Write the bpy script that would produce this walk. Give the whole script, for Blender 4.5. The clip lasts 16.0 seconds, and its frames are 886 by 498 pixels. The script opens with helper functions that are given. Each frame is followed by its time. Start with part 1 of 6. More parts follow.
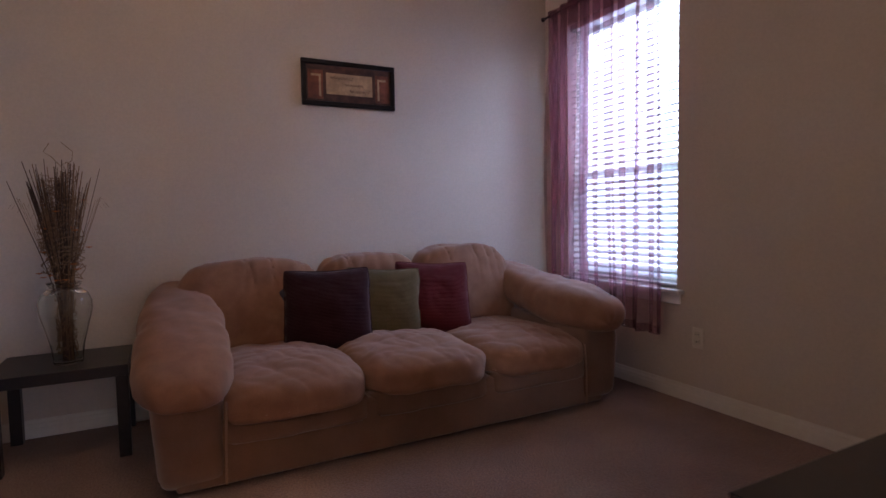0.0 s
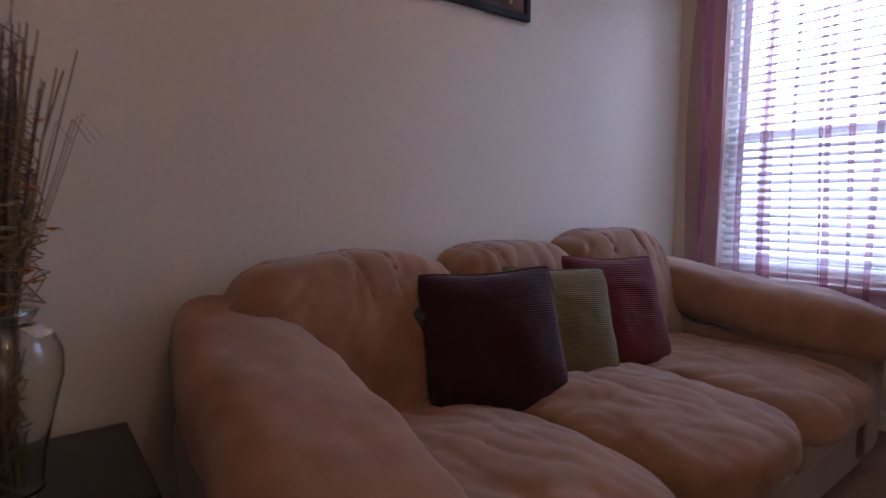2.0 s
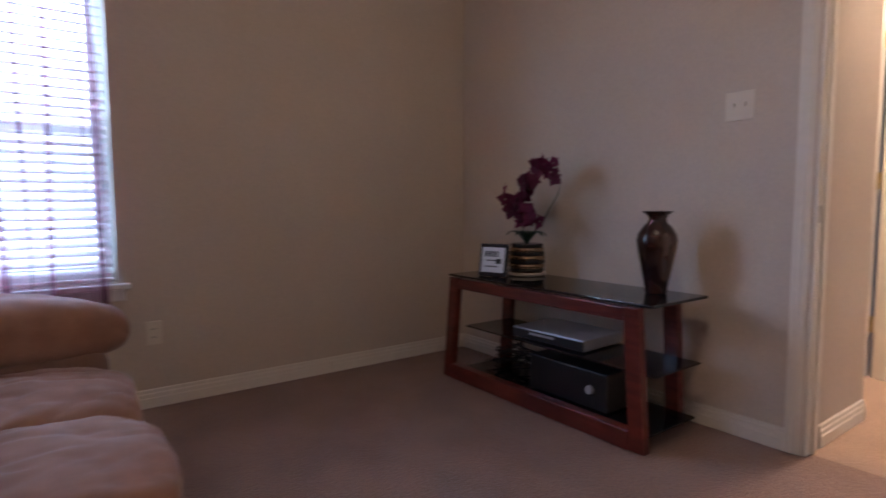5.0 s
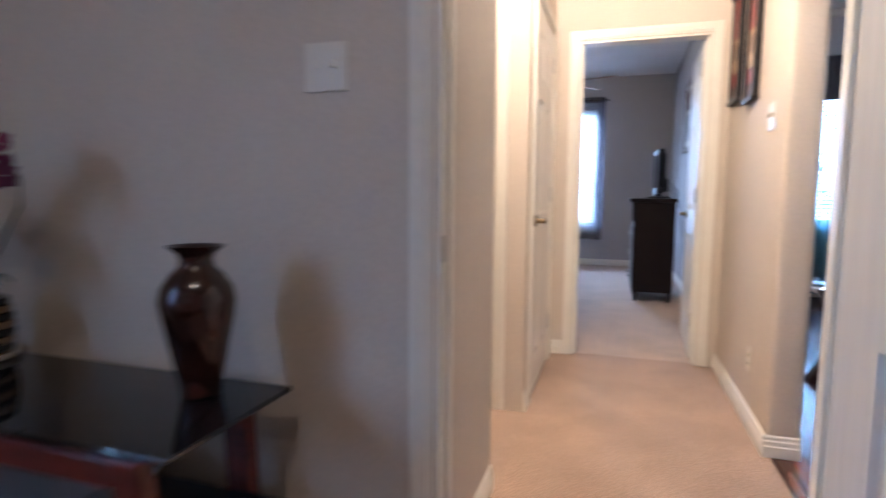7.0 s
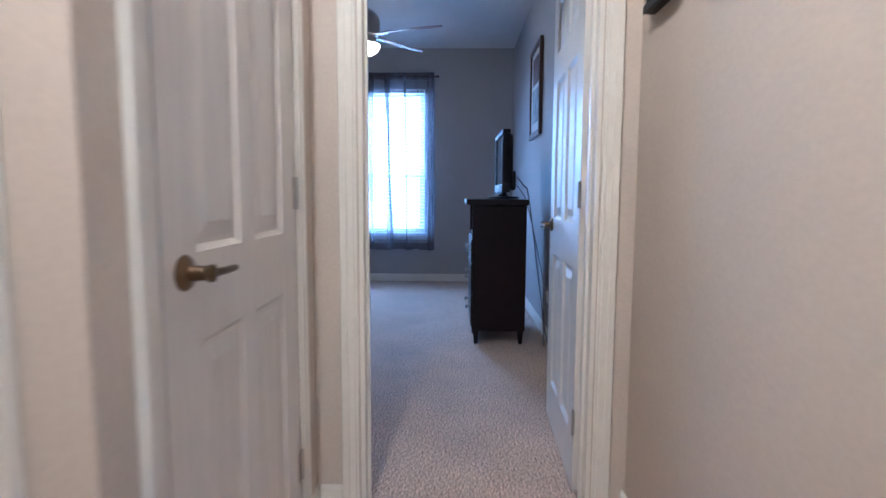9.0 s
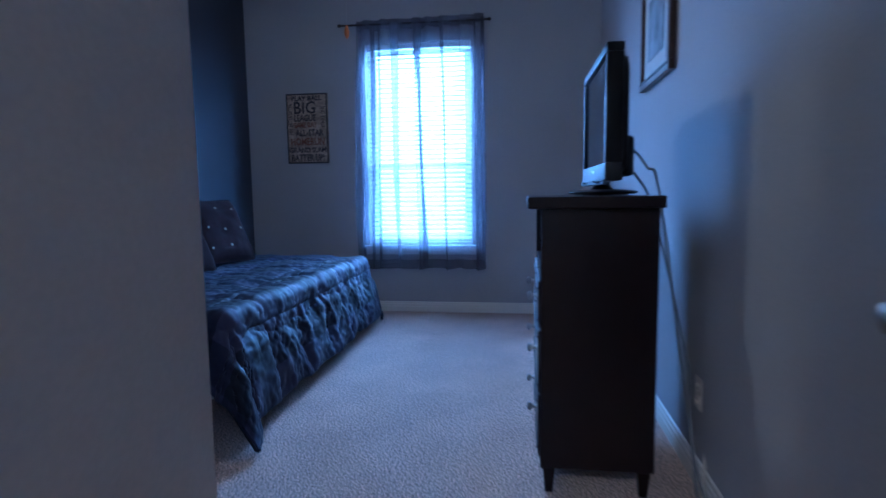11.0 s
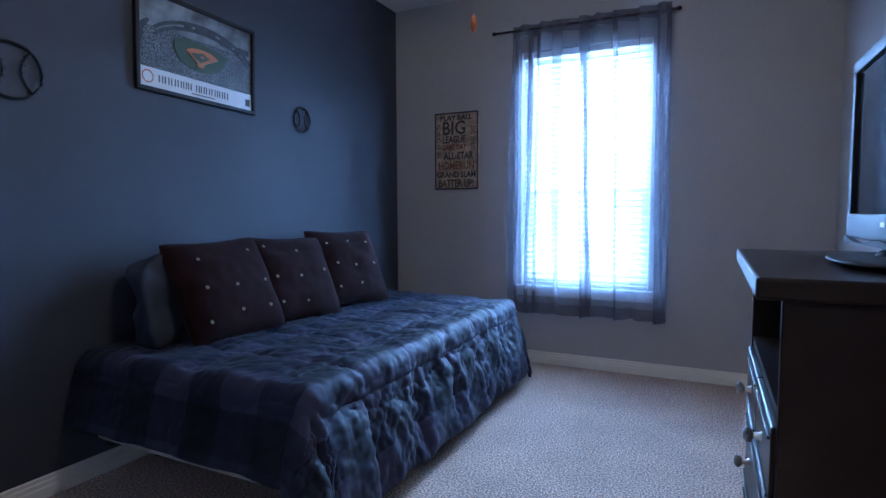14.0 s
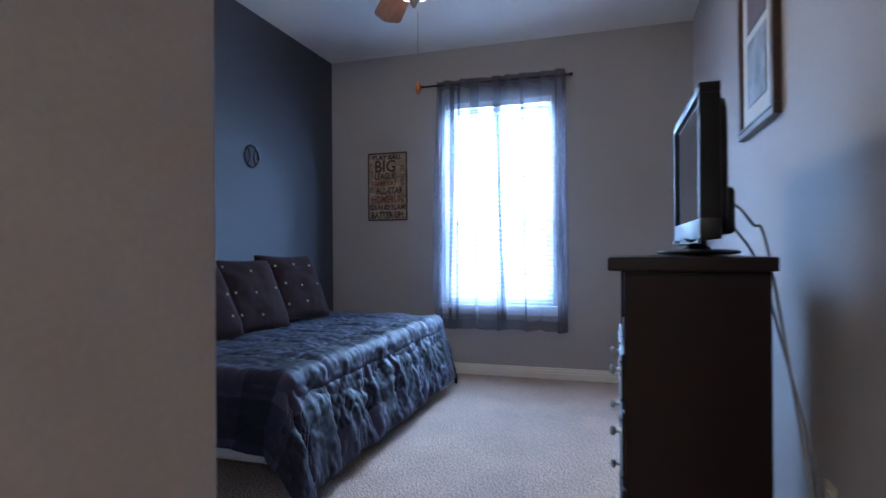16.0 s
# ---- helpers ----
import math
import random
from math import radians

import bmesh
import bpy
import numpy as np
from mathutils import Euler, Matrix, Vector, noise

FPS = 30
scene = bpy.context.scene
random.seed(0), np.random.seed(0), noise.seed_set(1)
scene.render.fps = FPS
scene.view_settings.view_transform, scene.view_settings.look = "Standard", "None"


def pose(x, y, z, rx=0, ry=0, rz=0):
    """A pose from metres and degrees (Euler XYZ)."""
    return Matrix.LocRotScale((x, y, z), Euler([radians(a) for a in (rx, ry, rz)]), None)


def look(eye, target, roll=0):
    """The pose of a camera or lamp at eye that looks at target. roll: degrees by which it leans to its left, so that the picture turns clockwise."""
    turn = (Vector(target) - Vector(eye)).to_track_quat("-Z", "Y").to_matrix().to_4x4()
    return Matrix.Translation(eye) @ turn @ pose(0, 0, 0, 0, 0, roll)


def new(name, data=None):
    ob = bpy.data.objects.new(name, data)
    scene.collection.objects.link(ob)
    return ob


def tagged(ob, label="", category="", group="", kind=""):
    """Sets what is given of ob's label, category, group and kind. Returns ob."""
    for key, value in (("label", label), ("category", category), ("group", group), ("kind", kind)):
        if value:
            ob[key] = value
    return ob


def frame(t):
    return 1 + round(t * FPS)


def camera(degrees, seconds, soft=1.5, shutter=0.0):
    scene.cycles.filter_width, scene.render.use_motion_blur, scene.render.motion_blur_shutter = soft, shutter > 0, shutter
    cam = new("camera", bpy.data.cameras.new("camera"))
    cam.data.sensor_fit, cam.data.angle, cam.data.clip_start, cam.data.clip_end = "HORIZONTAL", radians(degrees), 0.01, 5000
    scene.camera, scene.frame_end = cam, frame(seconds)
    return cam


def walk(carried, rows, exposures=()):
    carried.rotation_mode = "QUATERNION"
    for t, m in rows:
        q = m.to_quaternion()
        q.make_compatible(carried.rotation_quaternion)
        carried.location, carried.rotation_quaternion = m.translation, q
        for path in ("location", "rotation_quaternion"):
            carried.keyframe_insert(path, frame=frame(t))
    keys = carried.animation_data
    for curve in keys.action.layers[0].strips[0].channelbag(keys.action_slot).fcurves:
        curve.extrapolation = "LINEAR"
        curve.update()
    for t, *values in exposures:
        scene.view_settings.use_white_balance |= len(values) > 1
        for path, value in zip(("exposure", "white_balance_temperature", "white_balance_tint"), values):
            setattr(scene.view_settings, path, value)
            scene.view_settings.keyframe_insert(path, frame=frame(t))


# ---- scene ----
cam = camera(78.0, 16.0, 1.5, 0.5)
PATH = [
    (0, (0.319, -2.381, 1.052), (-0.596, -4.156, 0.933), -1.1),
    (0.5, (0.376, -2.621, 1.046), (-0.555, -4.388, 0.929), -0.6),
    (1, (0.401, -3.021, 1.044), (-0.547, -4.776, 0.901), -0.7),
    (1.5, (0.504, -3.514, 1.027), (-0.521, -5.224, 0.863), -0.7),
    (2, (0.667, -4.017, 1.001), (-0.55, -5.594, 0.82), 0.0),
    (2.5, (0.697, -4.533, 0.962), (-0.839, -5.797, 0.753), 0.5),
    (3, (0.639, -4.914, 0.904), (-1.205, -5.66, 0.699), 1.2),
    (3.5, (0.6, -5.098, 0.9), (-1.382, -5.281, 0.704), 1.5),
    (4, (0.659, -5.072, 0.931), (-1.278, -4.607, 0.749), 1.7),
    (4.2, (0.713, -5.031, 0.934), (-1.172, -4.382, 0.78), 0.3),
    (5.3, (0.62, -4.66, 0.995), (-0.87, -3.36, 0.82), 0.5),
    (6.4, (0.245, -4.171, 1.073), (-0.823, -2.494, 0.86), 0.6),
    (6.5, (0.243, -4.099, 1.066), (-0.761, -2.381, 0.856), 0.7),
    (7, (0.253, -3.676, 1.064), (-0.346, -1.778, 0.864), 0.4),
    (7.4, (0.289, -3.304, 1.062), (0.015, -1.332, 0.87), -0.2),
    (7.5, (0.292, -3.209, 1.064), (0.069, -1.231, 0.87), -0.0),
    (8, (0.292, -2.739, 1.063), (0.209, -0.75, 0.867), 0.1),
    (8.2, (0.27, -2.545, 1.064), (0.227, -0.555, 0.868), 0.3),
    (10.3, (0.391, -0.44, 1.040), (0.298, 1.549, 0.845), -0.1),
    (10.5, (0.388, -0.245, 1.036), (0.245, 1.741, 0.843), -0.3),
    (11, (0.37, 0.245, 1.053), (0.078, 2.214, 0.848), -0.8),
    (11.5, (0.323, 0.59, 1.059), (-0.195, 2.513, 0.868), -0.8),
    (12, (0.31, 0.809, 1.076), (-0.338, 2.692, 0.889), -0.6),
    (12.5, (0.313, 0.904, 1.112), (-0.455, 2.742, 0.934), -0.5),
    (13, (0.313, 0.943, 1.138), (-0.508, 2.759, 0.971), -0.4),
    (13.5, (0.311, 0.952, 1.148), (-0.547, 2.752, 0.992), -0.3),
    (14, (0.311, 0.956, 1.15), (-0.568, 2.748, 1.015), -0.2),
    (14.5, (0.318, 0.945, 1.151), (-0.567, 2.735, 1.033), -0.3),
    (15, (0.332, 0.88, 1.13), (-0.511, 2.693, 1.081), -0.3),
    (15.5, (0.355, 0.726, 1.079), (-0.373, 2.589, 1.075), -0.4),
    (16, (0.398, 0.42, 1.057), (-0.195, 2.328, 1.063), -0.4),
]
walk(cam, [(t, look(eye, target, roll)) for t, eye, target, roll in PATH],
     [(0, 0.15, 6700, 32), (0.6, 0.34, 6700, 30), (1.3, 0.25, 6600, 28), (4, 0.35, 6800, 32), (6.4, 0.92, 5350, 14), (7.0, 0.62, 5400, 14), (7.5, 0.36, 5350, 14), (8.2, 0.52, 5000, 12),
      (10.3, -0.32, 3850, 6), (11.5, 0.22, 4000, 12), (12.5, 0.38, 4300, 12), (14.5, 0.36, 4800, 10), (16, 0.58, 5250, 10)])

# ---- plan, in metres ----
AX0, AX1, AY0, AY1 = -2.25, 2.3, -5.66, -2.45      # sofa room
HX0, HX1 = -0.15, 0.87                             # hall
BX0, BX1, BY0, BY1 = -2.085, .99, 1.10, 4.965       # bedroom
CEIL = 2.80
T = 0.11

# ---- world, sun, large lights ----
world = bpy.data.worlds.new("world")
scene.world = world
world.use_nodes = True
wn = world.node_tree
sky = wn.nodes.new("ShaderNodeTexSky")
sky.sky_type = "NISHITA"
sky.sun_disc = False
sky.sun_elevation, sky.sun_rotation = radians(50), radians(60)
wn.nodes["Background"].inputs[1].default_value = 0.085
wn.links.new(sky.outputs[0], wn.nodes["Background"].inputs[0])
sun = new("sun", bpy.data.lights.new("sun", "SUN"))
sun.data.energy, sun.data.angle, sun.data.color = 2.0, radians(0.6), (1, .95, .88)
sun.matrix_world = look((0, 0, 30), (-14, 8, 0))


def area(name, eye, target, w, h, power, color):
    ob = new(name, bpy.data.lights.new(name, "AREA"))
    ob.data.shape, ob.data.size, ob.data.size_y = "RECTANGLE", w, h
    ob.data.energy, ob.data.color = power, color
    ob.matrix_world = look(eye, target)
    return ob


def bulb(name, at, power, color, radius=.05):
    ob = new(name, bpy.data.lights.new(name, "POINT"))
    ob.data.energy, ob.data.color, ob.data.shadow_soft_size = power, color, radius
    ob.location = at
    return ob


DAY = (.52, .74, 1.0)
WARM = (1.0, .80, .56)
area("sky_window_sofa_room", (-2.44, -4.96, 1.5), (0, -4.96, 1.5), .95, 1.9, 74, (.44, .71, 1.0))
area("sky_window_bedroom", (-.495, 5.17, 1.47), (-.495, 0, 1.47), .98, 1.9, 320, DAY)
area("sky_living_door", (4.43, 3.5, 1.15), (4.43, 0, 1.15), 1.0, 2.0, 290, (.80, .90, 1))
area("sky_living_window", (2.58, 3.5, 1.5), (2.58, 0, 1.5), 1.3, 1.5, 200, DAY)
bulb("hall_ceiling_bulb", (-.08, -1.62, 2.66), 90, WARM, .10)
# warm fill added to brighten the sofa room; no lamp is seen there
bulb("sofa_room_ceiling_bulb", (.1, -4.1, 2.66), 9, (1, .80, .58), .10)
bulb("fan_bulb", (-.40, 2.6, 2.165), 18, WARM, .06)
bulb("table_lamp_bulb", (1.55, -.08, 1.26), 16, WARM, .06)

# ---- materials ----


def mat(name, color, rough=.6, metal=0.0, grain=0.0, size=200.0, blotch=0.0, bsize=3.0, bump=0.0, bdist=.001, spec=.5, sheen=0.0, stretch=(1, 1, 1), vary=0.0):
    """Principled paint with grain, blotches and relief at real-world sizes; vary: per-object shift."""
    m = bpy.data.materials.new(name)
    m.use_nodes = True
    nt = m.node_tree
    b = nt.nodes["Principled BSDF"]
    b.inputs["Base Color"].default_value = (*color, 1)
    b.inputs["Roughness"].default_value = rough
    b.inputs["Metallic"].default_value = metal
    b.inputs["Specular IOR Level"].default_value = spec
    if sheen:
        b.inputs["Sheen Weight"].default_value = sheen
        b.inputs["Sheen Roughness"].default_value = .5
    tc = nt.nodes.new("ShaderNodeTexCoord")
    mp = nt.nodes.new("ShaderNodeMapping")
    mp.inputs["Scale"].default_value = stretch
    nt.links.new(tc.outputs["Object"], mp.inputs[0])

    def tex(scale, detail=3.0):
        n = nt.nodes.new("ShaderNodeTexNoise")
        n.inputs["Scale"].default_value, n.inputs["Detail"].default_value = scale, detail
        nt.links.new(mp.outputs[0], n.inputs["Vector"])
        return n.outputs["Fac"]
    fine = tex(size)
    val = None

    def span(src, amount):
        r = nt.nodes.new("ShaderNodeMapRange")
        r.inputs[1].default_value, r.inputs[2].default_value = .35, .65
        r.inputs[3].default_value, r.inputs[4].default_value = 1 - amount, 1 + amount
        nt.links.new(src, r.inputs[0])
        return r.outputs[0]
    terms = []
    if grain:
        terms.append(span(fine, grain))
    if blotch:
        terms.append(span(tex(bsize, 4), blotch))
    if vary:
        oi = nt.nodes.new("ShaderNodeObjectInfo")
        r = nt.nodes.new("ShaderNodeMapRange")
        r.inputs[3].default_value, r.inputs[4].default_value = 1 - vary, 1 + vary
        nt.links.new(oi.outputs["Random"], r.inputs[0])
        terms.append(r.outputs[0])
    for t in terms:
        if val is None:
            val = t
        else:
            mu = nt.nodes.new("ShaderNodeMath")
            mu.operation = "MULTIPLY"
            nt.links.new(val, mu.inputs[0])
            nt.links.new(t, mu.inputs[1])
            val = mu.outputs[0]
    if val is not None:
        mx = nt.nodes.new("ShaderNodeVectorMath")
        mx.operation = "SCALE"
        mx.inputs[0].default_value = color
        nt.links.new(val, mx.inputs["Scale"])
        nt.links.new(mx.outputs[0], b.inputs["Base Color"])
    if bump:
        bp = nt.nodes.new("ShaderNodeBump")
        bp.inputs["Strength"].default_value, bp.inputs["Distance"].default_value = bump, bdist
        nt.links.new(fine, bp.inputs["Height"])
        nt.links.new(bp.outputs[0], b.inputs["Normal"])
    return m


def glass(name, color=(1, 1, 1), rough=0.0):
    m = bpy.data.materials.new(name)
    m.use_nodes = True
    b = m.node_tree.nodes["Principled BSDF"]
    b.inputs["Base Color"].default_value = (*color, 1)
    b.inputs["Transmission Weight"].default_value = 1
    b.inputs["Roughness"].default_value = rough
    b.inputs["IOR"].default_value = 1.45
    return m


def glow(name, color, strength):
    m = bpy.data.materials.new(name)
    m.use_nodes = True
    b = m.node_tree.nodes["Principled BSDF"]
    b.inputs["Base Color"].default_value = (*color, 1)
    b.inputs["Emission Color"].default_value = (*color, 1)
    b.inputs["Emission Strength"].default_value = strength
    return m


def sheer(name, color, clear, thread=900.0, tint=None):
    """Thin voile: partly see-through, partly scattering light to both sides."""
    m = bpy.data.materials.new(name)
    m.use_nodes = True
    nt = m.node_tree
    nt.nodes.remove(nt.nodes["Principled BSDF"])
    out = nt.nodes["Material Output"]
    d, tl, tr = (nt.nodes.new(n) for n in ("ShaderNodeBsdfDiffuse", "ShaderNodeBsdfTranslucent", "ShaderNodeBsdfTransparent"))
    d.inputs[0].default_value = tl.inputs[0].default_value = (*color, 1)
    tr.inputs[0].default_value = (*tint, 1) if tint else (*[min(1, .8 + .2 * c / max(color)) for c in color], 1)
    a, c = nt.nodes.new("ShaderNodeMixShader"), nt.nodes.new("ShaderNodeMixShader")
    a.inputs[0].default_value = .5
    nt.links.new(d.outputs[0], a.inputs[1])
    nt.links.new(tl.outputs[0], a.inputs[2])
    tc, nz = nt.nodes.new("ShaderNodeTexCoord"), nt.nodes.new("ShaderNodeTexNoise")
    mp = nt.nodes.new("ShaderNodeMapping")
    mp.inputs["Scale"].default_value = (1, 1, .08)
    nz.inputs["Scale"].default_value = thread
    nt.links.new(tc.outputs["Object"], mp.inputs[0])
    nt.links.new(mp.outputs[0], nz.inputs["Vector"])
    r = nt.nodes.new("ShaderNodeMapRange")
    r.inputs[1].default_value, r.inputs[2].default_value = .3, .7
    r.inputs[3].default_value, r.inputs[4].default_value = clear - .12, clear + .12
    nt.links.new(nz.outputs["Fac"], r.inputs[0])
    nt.links.new(r.outputs[0], c.inputs[0])
    nt.links.new(a.outputs[0], c.inputs[1])
    nt.links.new(tr.outputs[0], c.inputs[2])
    nt.links.new(c.outputs[0], out.inputs[0])
    return m


M_WALL = mat("beige_wall_paint", (.62, .54, .455), .75, grain=.03, size=90, blotch=.03, bsize=1.5, bump=.35, bdist=.0015)
M_GREY = mat("grey_wall_paint", (.40, .382, .382), .75, grain=.03, size=90, blotch=.03, bsize=1.5, bump=.35, bdist=.0015)
M_BLUE = mat("slate_blue_wall_paint", (.040, .042, .054), .7, grain=.03, size=90, blotch=.04, bsize=1.5, bump=.35, bdist=.0015)
M_CEIL = mat("white_ceiling_paint", (.72, .70, .68), .85, grain=.05, size=120, blotch=.03, bump=.5, bdist=.002)
M_TRIM = mat("white_gloss_trim_paint", (.78, .74, .66), .32, grain=.015, size=40, blotch=.02, bsize=5, bump=.05, bdist=.0005)
M_DOOR = mat("white_moulded_door_paint", (.76, .72, .66), .38, grain=.03, size=55, blotch=.02, bsize=4, bump=.18, bdist=.0006, stretch=(1, 1, .06))
# one carpet throughout: each room's light level is put into its copy's colour
M_CARPET_A = mat("tan_carpet_dim", (.24, .150, .116), .95, grain=.22, size=105, blotch=.12, bsize=3.5, bump=.9, bdist=.006, spec=.1, sheen=.25)
M_CARPET_H = mat("tan_carpet_hall_tone", (.40, .275, .20), .95, grain=.34, size=140, blotch=.10, bsize=3.0, bump=.8, bdist=.005, spec=.1, sheen=.25)
M_CARPET_B = mat("tan_carpet_bright", (.52, .385, .30), .95, grain=.75, size=115, blotch=.10, bsize=3.0, bump=1.0, bdist=.006, spec=.1, sheen=.25)
M_CHROME = mat("satin_nickel", (.55, .52, .48), .28, 1.0, grain=.04, size=300)
M_PLATE = mat("ivory_plastic", (.72, .66, .56), .4, grain=.01)
M_VINYL = mat("white_window_vinyl", (.80, .80, .78), .4, grain=.01, blotch=.02)
M_SLAT = mat("white_blind_slat", (.78, .78, .76), .45, grain=.02, size=30)
M_GLASS = glass("window_glass")
M_BLACK = mat("black_iron", (.012, .011, .011), .4, .3, grain=.1, size=200)

# ---- mesh helpers ----


def box(bm, x0, x1, y0, y1, z0, z1, bevel=0.0, seg=2):
    vs = [bm.verts.new((x, y, z)) for x in (x0, x1) for y in (y0, y1) for z in (z0, z1)]
    fs = [bm.faces.new([vs[i] for i in q]) for q in ((0, 1, 3, 2), (4, 6, 7, 5), (0, 4, 5, 1), (2, 3, 7, 6), (0, 2, 6, 4), (1, 5, 7, 3))]
    if bevel:
        es = {e for f in fs for e in f.edges}
        bmesh.ops.bevel(bm, geom=list(es), offset=bevel, segments=seg, affect="EDGES", profile=.5)
    return bm


def boxed(*a, **k):
    return box(bmesh.new(), *a, **k)


def lathe(profile, n=32, bm=None, at=(0, 0, 0), cap=True):
    """A turned solid from (radius, height) pairs."""
    bm = bm or bmesh.new()
    rings = []
    for r, z in profile:
        rings.append([bm.verts.new((at[0] + r * math.cos(2 * math.pi * i / n), at[1] + r * math.sin(2 * math.pi * i / n), at[2] + z)) for i in range(n)])
    for a, b in zip(rings, rings[1:]):
        for i in range(n):
            bm.faces.new((a[i], a[(i + 1) % n], b[(i + 1) % n], b[i]))
    if cap:
        bm.faces.new(rings[0][::-1])
        bm.faces.new(rings[-1])
    return bm


def tube(bm, pts, r, n=8, taper=1.0):
    """A round rod along points."""
    pts = [Vector(p) for p in pts]
    rings = []
    for i, p in enumerate(pts):
        d = (pts[min(i + 1, len(pts) - 1)] - pts[max(i - 1, 0)]).normalized()
        u = d.cross(Vector((0, 0, 1)) if abs(d.z) < .9 else Vector((1, 0, 0))).normalized()
        v = d.cross(u)
        rr = r * (1 + (taper - 1) * i / max(1, len(pts) - 1))
        rings.append([bm.verts.new(p + rr * (math.cos(2 * math.pi * k / n) * u + math.sin(2 * math.pi * k / n) * v)) for k in range(n)])
    for a, b in zip(rings, rings[1:]):
        for k in range(n):
            bm.faces.new((a[k], a[(k + 1) % n], b[(k + 1) % n], b[k]))
    bm.faces.new(rings[0][::-1])
    bm.faces.new(rings[-1])
    return bm


def mesh_of(name, bm, material, smooth=False):
    bmesh.ops.recalc_face_normals(bm, faces=bm.faces[:])
    me = bpy.data.meshes.new(name)
    bm.to_mesh(me)
    bm.free()
    me.materials.append(material)
    if smooth:
        me.polygons.foreach_set("use_smooth", [True] * len(me.polygons))
        me.set_sharp_from_angle(angle=radians(smooth if smooth > 1 else 40))
    return me


def part(name, bm, material, parent, label="", smooth=False, m=None):
    ob = new(name, mesh_of(name, bm, material, smooth))
    ob.parent = parent
    if m is not None:
        ob.matrix_basis = m
    return tagged(ob, label)


def thing(name, label, category, at=(0, 0, 0), rz=0.0, group="", kind=""):
    ob = new(name)
    ob.empty_display_size = .1
    ob.matrix_basis = pose(*at, 0, 0, rz)
    return tagged(ob, label, category, group, kind)


def structure(name, bm, material, label="", category="", smooth=False):
    return tagged(new(name, mesh_of(name, bm, material, smooth)), label, category, kind="structure")


def soft(bm, sx, sy, sz, at=(0, 0, 0), p=5.0, n=14, wrinkle=0.0, wsize=6.0, seed=0.0, shape=None, turn=None):
    """A stuffed block: a rounded cushion of full size sx, sy, sz, with folds; shape may bend each point."""
    cache = {}

    def vert(q):
        key = tuple(round(c, 5) for c in q)
        if key not in cache:
            k = sum(abs(c) ** p for c in q) ** (1 / p)
            v = Vector((q[0] / k * sx / 2, q[1] / k * sy / 2, q[2] / k * sz / 2))
            if shape:
                v = Vector(shape(v))
            if wrinkle:
                w = v * wsize + Vector((seed, seed * 1.7, seed * .6))
                a = noise.noise(w) * 1.0 + .5 * noise.noise(w * 2.3)
                v += Vector(q).normalized() * a * wrinkle
            if turn is not None:
                v = turn @ v
            cache[key] = bm.verts.new(v + Vector(at))
        return cache[key]
    g = [math.tan((2 * i / n - 1) * math.pi / 4) for i in range(n + 1)]
    for ax in range(3):
        for s in (-1, 1):
            for i in range(n):
                for j in range(n):
                    def q(a, b):
                        c = [0, 0, 0]
                        c[ax], c[(ax + 1) % 3], c[(ax + 2) % 3] = s, g[a], g[b]
                        return c
                    bm.faces.new([vert(q(i, j)), vert(q(i + 1, j)), vert(q(i + 1, j + 1)), vert(q(i, j + 1))])
    return bm


def lettering(name, words, size, material, parent, m, depth=.0008, align="LEFT", squeeze=1.0, bold=0.0):
    cu = bpy.data.curves.new(name, "FONT")
    cu.body, cu.size, cu.extrude, cu.align_x, cu.resolution_u, cu.offset = words, size, depth, align, 2, bold
    tmp = new("text", cu)
    bpy.context.view_layer.update()
    me = bpy.data.meshes.new_from_object(tmp.evaluated_get(bpy.context.evaluated_depsgraph_get()))
    bpy.data.objects.remove(tmp)
    bpy.data.curves.remove(cu)
    me.name = name
    me.materials.clear()
    me.materials.append(material)
    # one object a letter
    whole = bmesh.new()
    whole.from_mesh(me)
    bmesh.ops.remove_doubles(whole, verts=whole.verts[:], dist=1e-6)
    bpy.data.meshes.remove(me)
    todo = set(whole.verts)
    while todo:
        seed = todo.pop()
        island, edge = {seed}, [seed]
        while edge:
            for e in edge.pop().link_edges:
                for v in e.verts:
                    if v not in island:
                        island.add(v)
                        edge.append(v)
        todo -= island
        one = bmesh.new()
        twin = {v: one.verts.new(v.co) for v in whole.verts if v in island}
        for f in whole.faces:
            if f.verts[0] in island:
                one.faces.new([twin[v] for v in f.verts])
        ob = part("letter", one, material, parent)
        ob.matrix_basis = m @ Matrix.Diagonal((squeeze, 1, 1, 1))
    whole.free()


# ---- large structure ----


def wall(name, axis, at, lo, hi, thick, material, holes=(), z0=0.0, z1=CEIL, label=""):
    """A wall in the plane axis = at .. at + thick, from lo to hi, with holes (a, b, bottom, top) cut through."""
    bm = bmesh.new()
    cuts = sorted({lo, hi, *[c for h in holes for c in h[:2]]})
    for a, b in zip(cuts, cuts[1:]):
        spans = [(z0, z1)]
        for h in holes:
            if h[0] <= a + 1e-6 and h[1] >= b - 1e-6:
                spans = [(z0, h[2])] * (h[2] > z0 + .001) + [(h[3], z1)]
        for s in spans:
            if axis == "x":
                box(bm, at, at + thick, a, b, *s)
            else:
                box(bm, a, b, at, at + thick, *s)
    bmesh.ops.remove_doubles(bm, verts=bm.verts[:], dist=.0001)
    return structure(name, bm, material, label, "wall")


WA = (-5.42, -4.50, .62, 2.36)      # sofa room window: y0, y1, sill, head
WB = (-.99, -.07, .60, 2.33)      # bedroom window: x0, x1, sill, head
DA = (-.155, .695)                    # sofa room doorway
DB = (0.0, .76)                     # bedroom doorway
DH = 2.03

